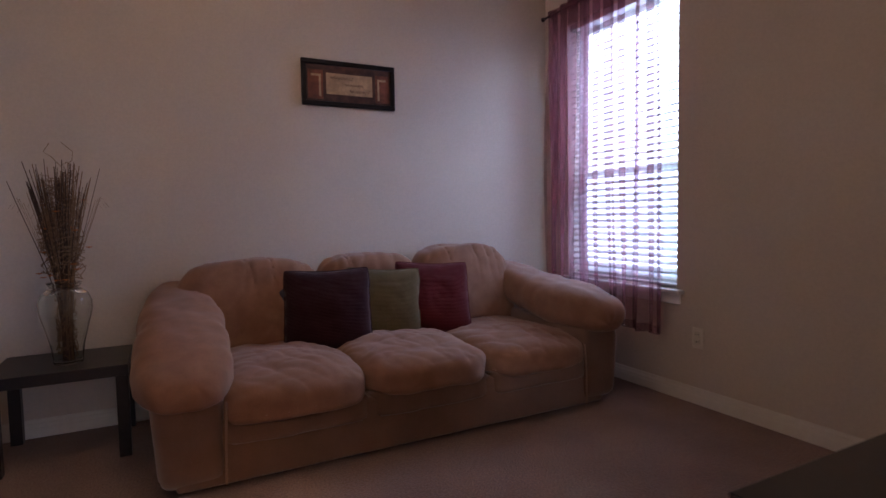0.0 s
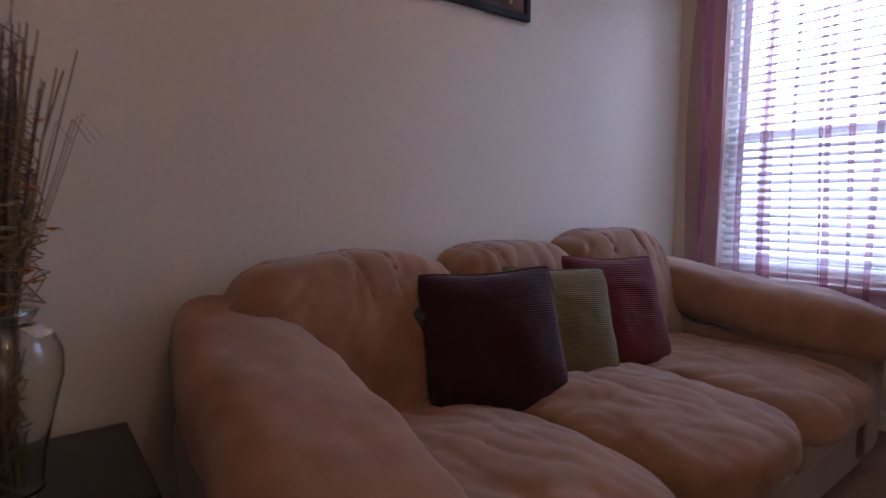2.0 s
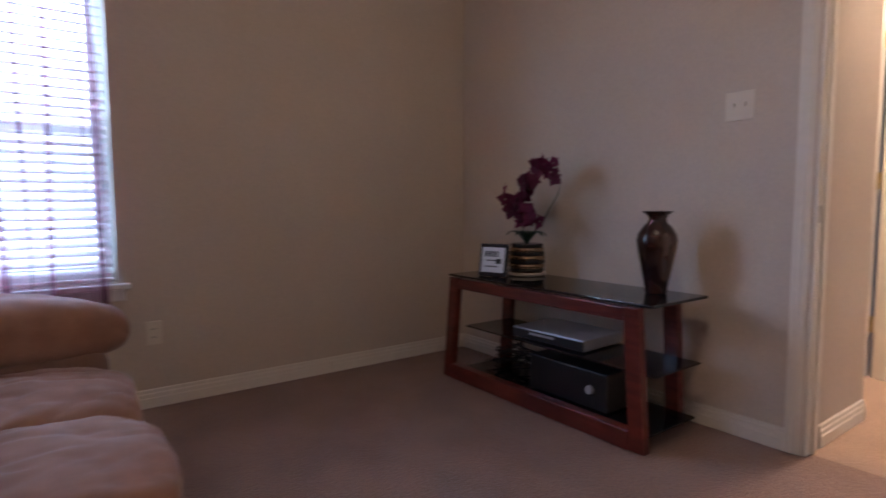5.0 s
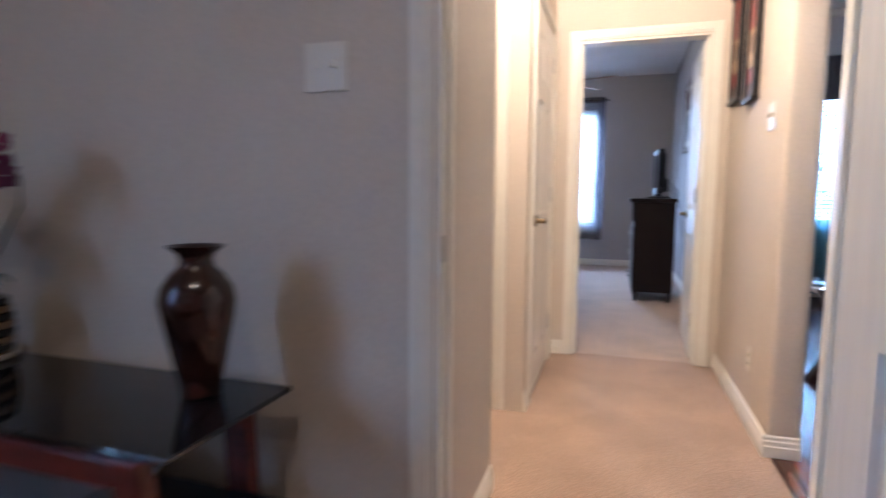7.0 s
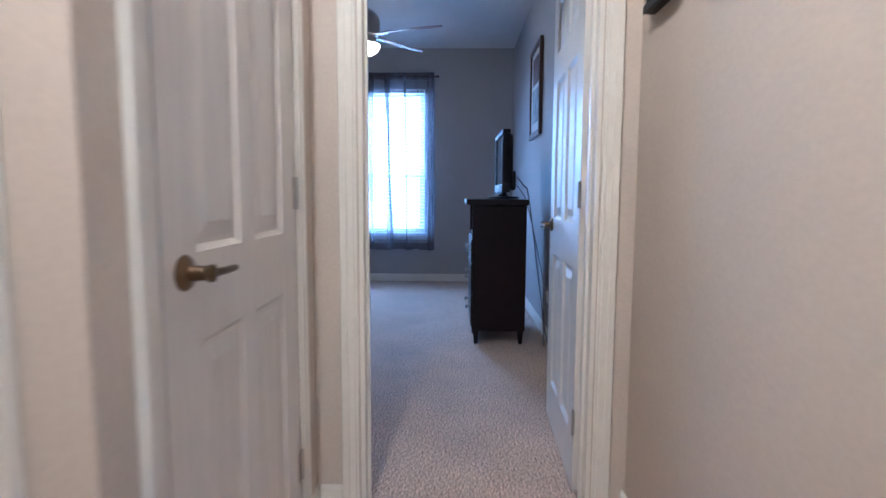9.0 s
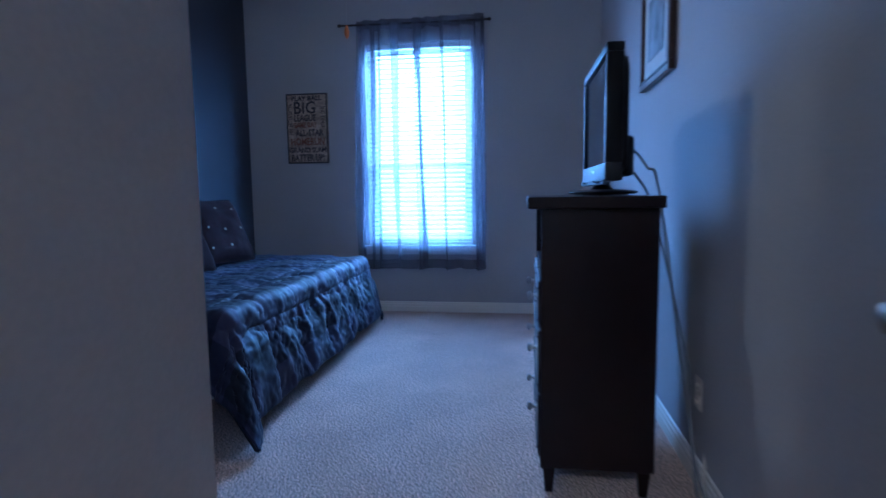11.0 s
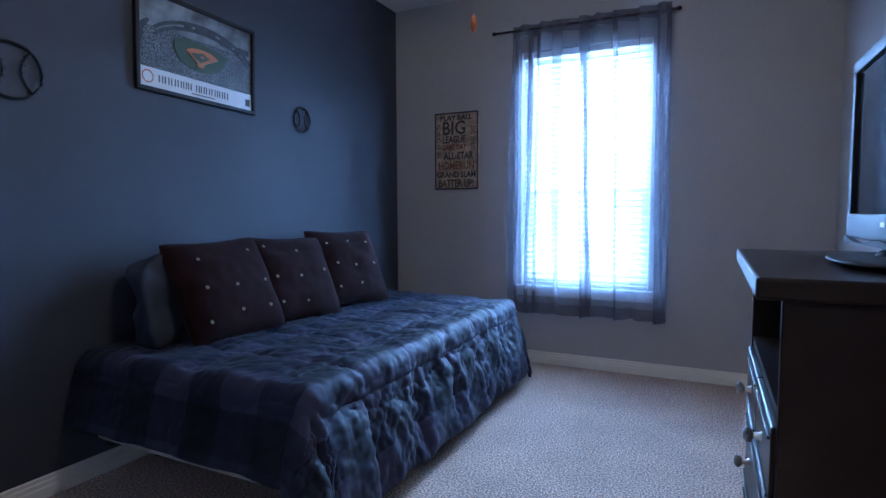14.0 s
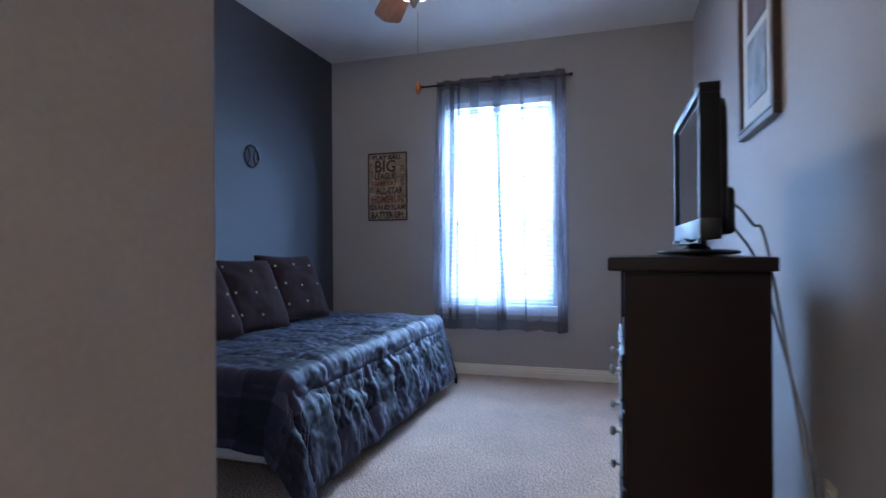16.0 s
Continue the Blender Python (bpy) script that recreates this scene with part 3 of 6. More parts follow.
def sofa():
    cx, cy = -.76, -5.1
    root = thing("sofa", "overstuffed tan microsuede three-seat sofa against the wall", "sofa", (cx, cy, 0))

    def X(v):
        return v - cx

    def Y(v):
        return v - cy
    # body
    part("base", boxed(X(-1.80), X(.31), Y(-5.60), Y(-4.61), .025, .27, .018, 3), M_SUEDE_SHADE, root, "", True)
    part("back_frame", boxed(X(-1.74), X(.20), Y(-5.635), Y(-5.50), .10, .70, .05, 4), M_SUEDE_SHADE, root, "", True)
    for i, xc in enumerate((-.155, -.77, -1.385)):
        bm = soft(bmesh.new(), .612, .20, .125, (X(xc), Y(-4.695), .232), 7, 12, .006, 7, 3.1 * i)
        part("front_band", bm, M_SUEDE_SHADE, root, "", True)

        def crown(v):
            u, w = v.x / .31, v.y / .42
            return (v.x, v.y + .02 * (1 - u * u), v.z + (.034 * (1 - u * u) * (1 - .6 * w * w) if v.z > 0 else 0) - (.02 * max(0, w) ** 3 if v.z > 0 else 0))
        bm = soft(bmesh.new(), .64, .84, .17, (X(xc), Y(-4.98), .325 + (.0, .012, .0)[i]), 5, 48, .011, 5.5, 11.0 + 5 * i, crown)
        for v in bm.verts:
            # pulled folds running back from the front seam
            f = max(0, v.co.y - Y(-4.95)) * 2.2
            v.co.z += .002 * f * math.sin(34 * v.co.x + 5 * noise.noise(v.co * 4))
            if v.co.z > .30:
                q = v.co * 1.0
                v.co.z -= .007 * (1 - abs(noise.noise(Vector((q.x * 9 + q.y * 3, q.y * 4, 3.0 + i))))) ** 9 + .006 * (1 - abs(noise.noise(Vector((q.x * 5 - q.y * 4, q.y * 9 + q.x * 3, 8.0 + i))))) ** 10
        part("seat_cushion", bm, M_SUEDE, root, "", True)

        def puff(v):
            u, w = v.x / (.37, .31, .33)[i], v.z / .26
            y = v.y + (.04 * (1 - u * u) * (1 - w * w) if v.y > 0 else 0)
            top = max(0, w)
            return (v.x * (1 - .05 * top * top), y - .07 * w, v.z + .035 * (1 - abs(u) ** 2.5) * top)
        bm = soft(bmesh.new(), (.74, .635, .66)[i], .26, .50, (X(xc) + (.055, 0, -.01)[i], Y(-5.44), .56 + (.0, 0, .03)[i]), 5.2, 50, .012, 5.0, 40.0 + 7 * i, puff)
        for v in bm.verts:
            # gathers along the top edge
            f = min(1, max(0, (v.co.z - .62) / .20))
            side = min(1, abs(v.co.x - X(xc)) / .33) ** 2
            n1 = 1 - abs(noise.noise(Vector((v.co.x * 11 + 3 * i, v.co.z * 2.5 + v.co.y * 2, 2.0))))
            n2 = 1 - abs(noise.noise(Vector((v.co.x * 6 + v.co.z * 5, v.co.z * 4, 7.0 + i))))
            k = .010 * n1 ** 12 * f + .013 * n2 ** 12 * (.35 + .65 * side)
            v.co.z -= k * f
            v.co.y -= k
        part("back_cushion", bm, M_SUEDE, root, "", True)
    for s, xi in ((1, .235), (-1, -1.765)):
        def taper(v, s=s):
            low = max(0, .10 - v.z) / .315
            return (v.x - s * .02 * low * (v.x * s > 0), v.y, v.z)
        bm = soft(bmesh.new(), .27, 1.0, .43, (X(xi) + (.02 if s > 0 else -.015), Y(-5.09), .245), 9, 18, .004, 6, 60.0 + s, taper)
        part("arm_panel", bm, M_SUEDE_SHADE, root, "", True)

        def roll(v, s=s):
            f = max(0, (v.y + .535) / 1.07)
            r = .86 + .21 * f ** 1.3
            return (v.x * r + s * .02 * f, v.y, v.z * r * (1 if v.z > 0 or s < 0 else 1 - .55 * f ** 1.5) - (.10 if s > 0 else -.01) * f ** 2 + .095 + .016 - .078 * f - .02 * f + .02 * max(0, 1 - f) ** 1.5 + .058 * (max(0, .44 - f) / .44) ** 1.1 - .015 * max(0, f - .45))
        bm = soft(bmesh.new(), .385 if s > 0 else .36, 1.13, .255, (X(xi) + (.008 if s > 0 else -.01), Y(-5.082), .485), 2.9, 34, .013, 6.0, 80.0 + 3 * s, roll)
        for v in bm.verts:
            f = max(0, (v.co.y - Y(-4.75)) / .25)
            a = math.atan2(v.co.z - .46, v.co.x - X(xi))
            v.co.y += .003 * f * math.sin(7 * a + 1)
        part("arm_pad", bm, M_SUEDE, root, "", True)
        bm = tube(bmesh.new(), [(X(xi) - .10 * s, Y(-4.588), .04), (X(xi) - .105 * s, Y(-4.583), .22), (X(xi) - .11 * s, Y(-4.59), .36)], .005, 8)
        part("piping", bm, M_PIPE, root, "", True)
    return root


sofa()


def throw_pillow(name, label, material, at, rz, lean, size=.44, thick=.15, seed=0.0, group="throw pillows on the sofa", dots=None, spin=0.0):
    root = thing(name, label, "pillow", at, 0, group)
    root.matrix_basis = pose(*at, 0, 0, rz) @ pose(0, 0, 0, lean, 0, 0) @ pose(0, 0, 0, 0, spin, 0)
    n = 26
    bm = bmesh.new()
    sides = []

    def place(u, v, sd):
        h = thick / 2 * (max(0, 1 - abs(u) ** 2.6) ** .55) * (max(0, 1 - abs(v) ** 2.6) ** .55)
        w = Vector((u * 2 + seed, v * 2, sd + seed))
        h *= 1 + .16 * noise.noise(w) + .06 * noise.noise(w * 3)
        x = u * size / 2 * (1 - .07 * (1 - v * v)) + .004 * noise.noise(w * 2)
        z = v * size / 2 * (1 - .07 * (1 - u * u)) - .012 * (1 - u * u) * (v > .5)
        blunt = 1 - .075 * (u * v) ** 4
        return (x * blunt, sd * h, z * blunt)
    for sd in (-1, 1):
        sides.append([[bm.verts.new(place(2 * i / n - 1, 2 * j / n - 1, sd)) for i in range(n + 1)] for j in range(n + 1)])
    for g in sides:
        for j in range(n):
            for i in range(n):
                bm.faces.new((g[j][i], g[j][i + 1], g[j + 1][i + 1], g[j + 1][i]))
    bmesh.ops.remove_doubles(bm, verts=bm.verts[:], dist=.0005)
    part("cover", bm, material, root, "", 70)
    pts = [(t / 8 - 1, -1) for t in range(16)] + [(1, t / 8 - 1) for t in range(16)] + [(1 - t / 8, 1) for t in range(16)] + [(-1, 1 - t / 8) for t in range(17)]
    part("seam", tube(bmesh.new(), [place(u, v, 1) for u, v in pts], .0035, 6), material, root, "", True)
    if dots:
        for u, v, r in dots[1]:
            x, y, z = place(u, v, 1)
            bm = bmesh.new()
            bmesh.ops.create_circle(bm, cap_ends=True, segments=8, radius=r)
            bmesh.ops.solidify(bm, geom=bm.faces[:], thickness=.002)
            part("embroidered_dot", bm, dots[0], root, "", False, pose(x, y + .002, z, -90 + 18 * v, 12 * u, 0))
    return root


throw_pillow("throw_pillow", "slate grey pillow half hidden behind the others", M_SLATE, (-.315, -5.29, .665), -14, 24, .17, .06, 3.0, spin=42)
throw_pillow("throw_pillow", "burgundy ribbed throw pillow leaning on the sofa back", M_RED, (-1.065, -5.20, .59), -12, 22, .45, .14, 9.0, spin=-3)
throw_pillow("throw_pillow", "olive green chenille throw pillow leaning on another", M_OLIVE, (-.76, -5.205, .58), -15, 21, .43, .13, 17.0, spin=-3)
throw_pillow("throw_pillow", "dark plum ribbed throw pillow at the front", M_PLUM, (-.445, -5.195, .574), -17, 19, .47, .17, 5.0, spin=1)

M_ESPRESSO = mat("black_brown_laminate", (.016, .012, .012), .35, grain=.2, size=60, bump=.08, bdist=.0005, stretch=(1, .1, 1))


def side_table(at, w=.52, d=.50, h=.42):
    root = thing("side_table", "small black square side table beside the sofa", "table", at)
    part("tabletop", boxed(-w / 2, w / 2, -d / 2, d / 2, h - .05, h, .003, 2), M_ESPRESSO, root)
    for sx in (-1, 1):
        for sy in (-1, 1):
            a, b = sorted((sx * (w / 2 - .001), sx * (w / 2 - .05)))
            c, e = sorted((sy * (d / 2 - .001), sy * (d / 2 - .05)))
            part("leg", boxed(a, b, c, e, .002, h - .05, .002, 1), M_ESPRESSO, root)
    return root


side_table((.735, -5.40, 0), .52, .45)
M_CLEAR = glass("clear_vase_glass", (.93, .96, .95))
M_TWIG = mat("brown_dried_twig", (.075, .042, .026), .85, grain=.3, size=120)
M_STRAW = mat("pale_dried_grass", (.21, .125, .065), .85, grain=.25, size=120)
M_ORANGE = mat("orange_dried_flower", (.42, .13, .03), .8, grain=.2, size=90)


def twig_vase(at):
    root = thing("glass_vase", "clear glass vase standing on the side table", "vase", at)
    prof = [(.055, 0), (.060, .008), (.058, .02), (.066, .08), (.085, .16), (.104, .235), (.104, .28), (.090, .315), (.066, .335), (.058, .345), (.066, .36)]
    inner = [(r - .004, z + .004) for r, z in reversed(prof)]
    bm = lathe(prof + inner, 40)
    part("body", bm, M_CLEAR, root, "", True)
    part("rim", tube(bmesh.new(), [(.0655 * math.cos(k / 32 * math.tau), .0655 * math.sin(k / 32 * math.tau), .364) for k in range(33)], .0035, 8), M_CLEAR, root, "rolled glass rim", True)
    b = thing("twig_bundle", "tall bundle of dried brown twigs and curly grass", "dried plants", (at[0], at[1], at[2] + .012))
    rnd = random.Random(5)
    for i in range(96):
        a, r0 = rnd.uniform(0, 6.28), rnd.uniform(.002, .018)
        lean = rnd.uniform(.02, .13) * (1.8 if rnd.random() < .18 else 1)
        top = rnd.uniform(.74, .90)
        pts = []
        for k in range(7):
            f = k / 6
            rr = r0 + lean * max(0, f - .25) ** 1.3 * 1.35
            pts.append((rr * math.cos(a) + .006 * rnd.uniform(-1, 1), rr * math.sin(a) + .006 * rnd.uniform(-1, 1), top * f))
        part("twig", tube(bmesh.new(), pts, rnd.uniform(.0018, .0036), 5, .55), M_TWIG if i % 4 else M_STRAW, b)
    for i in range(90):
        a = rnd.uniform(0, 6.28)
        pts, z = [], rnd.uniform(.34, .62) if i % 6 else rnd.uniform(.005, .05)
        for k in range(14):
            a += rnd.uniform(-.5, 1.3)
            rr = rnd.uniform(.02, .045 + .045 * (z > .37))
            z += rnd.uniform(-.02, .05)
            pts.append((rr * math.cos(a), rr * math.sin(a), max(.005, z)))
        part("curly_grass", tube(bmesh.new(), pts, .0024, 4, .6), M_STRAW, b)
    for i in range(12):
        a, f = rnd.uniform(-4.0, .9), rnd.uniform(.15, .30)
        pts = [(0, 0, .35), (f * .3 * math.cos(a), f * .3 * math.sin(a), .5), (f * .6 * math.cos(a), f * .6 * math.sin(a), .58 + f * .6), (f * .72 * math.cos(a), f * .72 * math.sin(a), .56 + f * .5)]
        part("wisp", tube(bmesh.new(), pts, .0013, 4, .5), M_STRAW, b)
    for i in range(24):
        a, z = rnd.uniform(0, 6.28), rnd.uniform(.36, .80)
        rr = rnd.uniform(.05, .11)
        bm = bmesh.new()
        for k in range(5):
            t = k * 1.257 + a
            p = [bm.verts.new((rr * math.cos(a) + q * math.cos(t + w), rr * math.sin(a) + q * math.sin(t + w) * .6, z + h)) for q, w, h in ((0, 0, 0), (.012, -.5, .008), (.019, 0, .002), (.012, .5, .008))]
            bm.faces.new(p)
        bmesh.ops.solidify(bm, geom=bm.faces[:], thickness=.0015)
        part("flower", bm, M_ORANGE, b)


twig_vase((.715, -5.35, .4215))

# framed print over the sofa
M_FRAME_BLACK = mat("black_frame_wood", (.012, .009, .009), .5, grain=.15, size=80, spec=.3)
M_ART_RUST = mat("rust_red_print", (.18, .055, .028), .6, grain=.15, size=60, blotch=.35, bsize=14)
M_ART_DARK = mat("dark_brown_print", (.075, .030, .020), .6, grain=.15, size=60, blotch=.35, bsize=18)
M_ART_CREAM = mat("cream_script_panel", (.46, .30, .17), .6, grain=.08, size=60, blotch=.22, bsize=16)
M_INK = mat("dark_ink", (.05, .02, .015), .7)


def framed(name, label, at, rz, w, h, border, material, category="picture", depth=.025):
    """A framed flat picture hung on a wall: local x across, z up from the middle, the face towards -y."""
    root = thing(name, label, category, at, rz)
    for x0, x1, z0, z1 in ((-w / 2, w / 2, h / 2 - border, h / 2), (-w / 2, w / 2, -h / 2, -h / 2 + border), (-w / 2, -w / 2 + border, -h / 2 + border, h / 2 - border), (w / 2 - border, w / 2, -h / 2 + border, h / 2 - border)):
        part("frame_side", boxed(x0, x1, -depth, -.001, z0, z1, .004, 2), material, root)
    return root


def flat(name, parent, material, x0, x1, z0, z1, y, label=""):
    return part(name, boxed(x0, x1, y, y + .003, z0, z1), material, parent, label)


pic = framed("wall_picture", "dark framed rust and cream script print above the sofa", (-.745, AY0 + .001, 1.86), 180, .585, .27, .028, M_FRAME_BLACK)
flat("print", pic, M_ART_DARK, -.265, .265, -.108, .108, -.012)
flat("script_panel", pic, M_ART_CREAM, -.145, .145, -.062, .062, -.0165, "cream panel with brown script")
for s in (-1, 1):
    flat("rust_block", pic, M_ART_RUST, *sorted((s * .165, s * .255)), -.095, .075, -.0162)
    flat("column", pic, M_ART_CREAM, *sorted((s * .178, s * .190)), -.08, .05, -.0195)
    flat("column_head", pic, M_ART_CREAM, *sorted((s * .178, s * .235)), .038, .050, -.0192)
for i, (x0, x1, z) in enumerate(((-.12, .02, .035), (-.03, .09, -.002), (.0, .125, -.038))):
    bm = bmesh.new()
    tube(bm, [(x0 + (x1 - x0) * k / 24, -.0175, z + .010 * math.sin(k * 1.9) * (1 if k % 5 else .2)) for k in range(25)], .0017, 5)
    part("script_line", bm, M_INK, pic)


def plate(name, label, at, rz, w=.07, h=.115, kind_of="switch", n=1):
    root = thing(name, label, "wall plate", at, rz)
    part("cover_plate", boxed(-w / 2, w / 2, -.006, -.0005, -h / 2, h / 2, .003, 2), M_PLATE, root)
    for i in range(n):
        x = (i - (n - 1) / 2) * .046
        if kind_of == "switch":
            part("toggle", boxed(x - .005, x + .005, -.016, -.006, -.004, .014, .002, 1), M_PLATE, root)
        else:
            for z in (-.02, .02):
                o = part("socket", boxed(x - .016, x + .016, -.0085, -.006, z - .014, z + .014, .005, 2), M_PLATE, root)
                for dx in (-.006, .006):
                    part("slot", boxed(x + dx - .001, x + dx + .001, -.0095, -.0084, z - .004, z + .005), M_BLACK, o)
    return root


plate("wall_outlet", "ivory duplex outlet low on the wall", (AX0, -4.36, .365), 90, kind_of="outlet")
plate("light_switch", "ivory double light switch beside the doorway", (-.435, AY1, 1.37), 0, .117, .117, "switch", 2)

# television stand
M_CHERRY = mat("cherry_red_wood", (.13, .022, .014), .28, grain=.25, size=40, blotch=.2, bsize=5, bump=.05, bdist=.0004, stretch=(.15, 1, 1))
M_SMOKE = mat("black_tempered_glass", (.006, .006, .008), .04, grain=.0, spec=.8)
M_SILVER = mat("silver_plastic", (.45, .46, .50), .35, .3, grain=.04)
M_DARKBOX = mat("black_plastic", (.012, .012, .014), .4, grain=.08)


def tv_stand():
    root = thing("tv_stand", "cherry wood and black glass television stand against the wall", "tv stand", (-1.12, -2.74, 0))

    def leg(x0, x1, y, name="leg"):
        bm = bmesh.new()
        vs = []
        for z, xx in ((.004, x0), (.575, x1)):
            vs.append([bm.verts.new((xx + dx, y + dy, z)) for dx, dy in ((-.035, -.02), (.035, -.02), (.035, .02), (-.035, .02))])
        for i in range(4):
            bm.faces.new((vs[0][i], vs[0][(i + 1) % 4], vs[1][(i + 1) % 4], vs[1][i]))
        bm.faces.new(vs[0][::-1])
        bm.faces.new(vs[1])
        bmesh.ops.bevel(bm, geom=bm.edges[:], offset=.004, segments=2, affect="EDGES", profile=.5)
        part(name, bm, M_CHERRY, root)
    leg(-.655, -.595, -.187)
    leg(.575, .535, -.187)
    leg(-.60, -.56, .19)
    leg(.50, .47, .19)
    part("top_rail", boxed(-.56, .50, -.204, -.170, .515, .572, .004, 2), M_CHERRY, root)
    part("bottom_rail", boxed(-.62, .54, -.212, -.162, .004, .085, .004, 2), M_CHERRY, root)
    part("glass_top", boxed(-.64, .63, -.205, .195, .580, .592, .003, 2), M_SMOKE, root)
    part("glass_shelf", boxed(-.545, .62, -.16, .175, .302, .310, .002, 1), M_SMOKE, root)
    part("bottom_shelf", boxed(-.575, .60, -.160, .175, .060, .070, .002, 1), M_SMOKE, root)
    return root


tv_stand()
tp = thing("disc_player", "slim silver media player on the glass shelf", "media player", (-1.10, -2.72, .3105), 3)
part("case", boxed(-.215, .215, -.15, .15, .006, .058, .004, 2), M_SILVER, tp)
part("front_panel", boxed(-.213, .213, -.156, -.150, .010, .052, .001, 1), M_DARKBOX, tp)
part("tray", boxed(-.10, .05, -.158, -.1555, .034, .044), M_SILVER, tp)
cb = thing("receiver_box", "black electronics box on the lower shelf", "media player", (-.98, -2.72, .0705), 0)
part("case", boxed(-.23, .23, -.14, .15, .006, .175, .005, 2), M_DARKBOX, cb)
part("dial", lathe([(.02, 0), (.018, .012)], 20), M_SILVER, cb, "", True, pose(.14, -.14, .09, 90, 0, 0))
M_CABLE = mat("black_cable", (.01, .01, .01), .5)
cbl = thing("cable_tangle", "tangle of thin black cables under the stand", "cables", (-1.45, -2.68, .0705))
rnd = random.Random(8)
for i in range(7):
    p = [(rnd.uniform(-.2, .15), rnd.uniform(-.1, .12), .008 + rnd.uniform(0, .15) * (k not in (0, 6))) for k in range(7)]
    q = []
    for a, b in zip(p, p[1:]):
        q += [tuple(a[c] + (b[c] - a[c]) * f for c in range(3)) for f in (0, .33, .66)]
    part("cable", tube(bmesh.new(), q, .0035, 5), M_CABLE, cbl, "", True)

# things on the stand
M_VASE = mat("glazed_brown_black_ceramic", (.030, .010, .007), .14, grain=.15, size=30, blotch=.6, bsize=7, spec=.7)
vs = thing("ceramic_vase", "dark glazed brown ceramic urn vase on the stand", "vase", (-.66, -2.66, .5935))
part("body", lathe([(.042, 0), (.046, .006), (.046, .02), (.052, .05), (.066, .12), (.080, .19), (.084, .225), (.078, .255), (.058, .285), (.040, .302), (.036, .318), (.042, .332), (.060, .345), (.064, .350), (.056, .348), (.036, .335), (.030, .318)], 48), M_VASE, vs, "", True)
M_PAPER = mat("white_photo_paper", (.70, .72, .74), .5, grain=.02, blotch=.05)
fr = thing("photo_frame", "small black frame with a white lettered card", "photo frame", (-1.56, -2.85, .593), 15)
fr.matrix_basis = pose(-1.50, -2.85, .594, 0, 0, 18) @ pose(0, 0, 0, -10, 0, 0)
part("frame", boxed(-.085, .085, -.008, .008, 0, .175, .004, 2), M_FRAME_BLACK, fr)
part("card", boxed(-.068, .068, -.0115, -.0085, .022, .155), M_PAPER, fr)
for x0, x1, z0, z1 in ((-.05, -.035, .105, .135), (-.028, -.012, .105, .135), (-.005, .012, .105, .135), (.02, .03, .105, .135), (-.04, .045, .082, .088), (.02, .052, .068, .094), (-.045, .03, .05, .056)):
    part("print_bar", boxed(x0, x1, -.0130, -.0112, z0, z1), M_DARKBOX, fr)
part("strut", boxed(-.02, .02, .010, .016, .02, .12), M_FRAME_BLACK, fr, "", False, pose(0, .012, -.01, -18, 0, 0))
M_POT = mat("bronze_banded_pot", (.40, .27, .17), .15, .8, grain=.05)
M_POTDARK = mat("black_banded_pot", (.02, .018, .018), .2)
M_LEAF = mat("dark_green_leaf", (.020, .050, .018), .45, grain=.2, size=60, vary=.2)
M_ORCHID = mat("magenta_orchid_petal", (.16, .012, .055), .6, grain=.2, size=90, vary=.35)


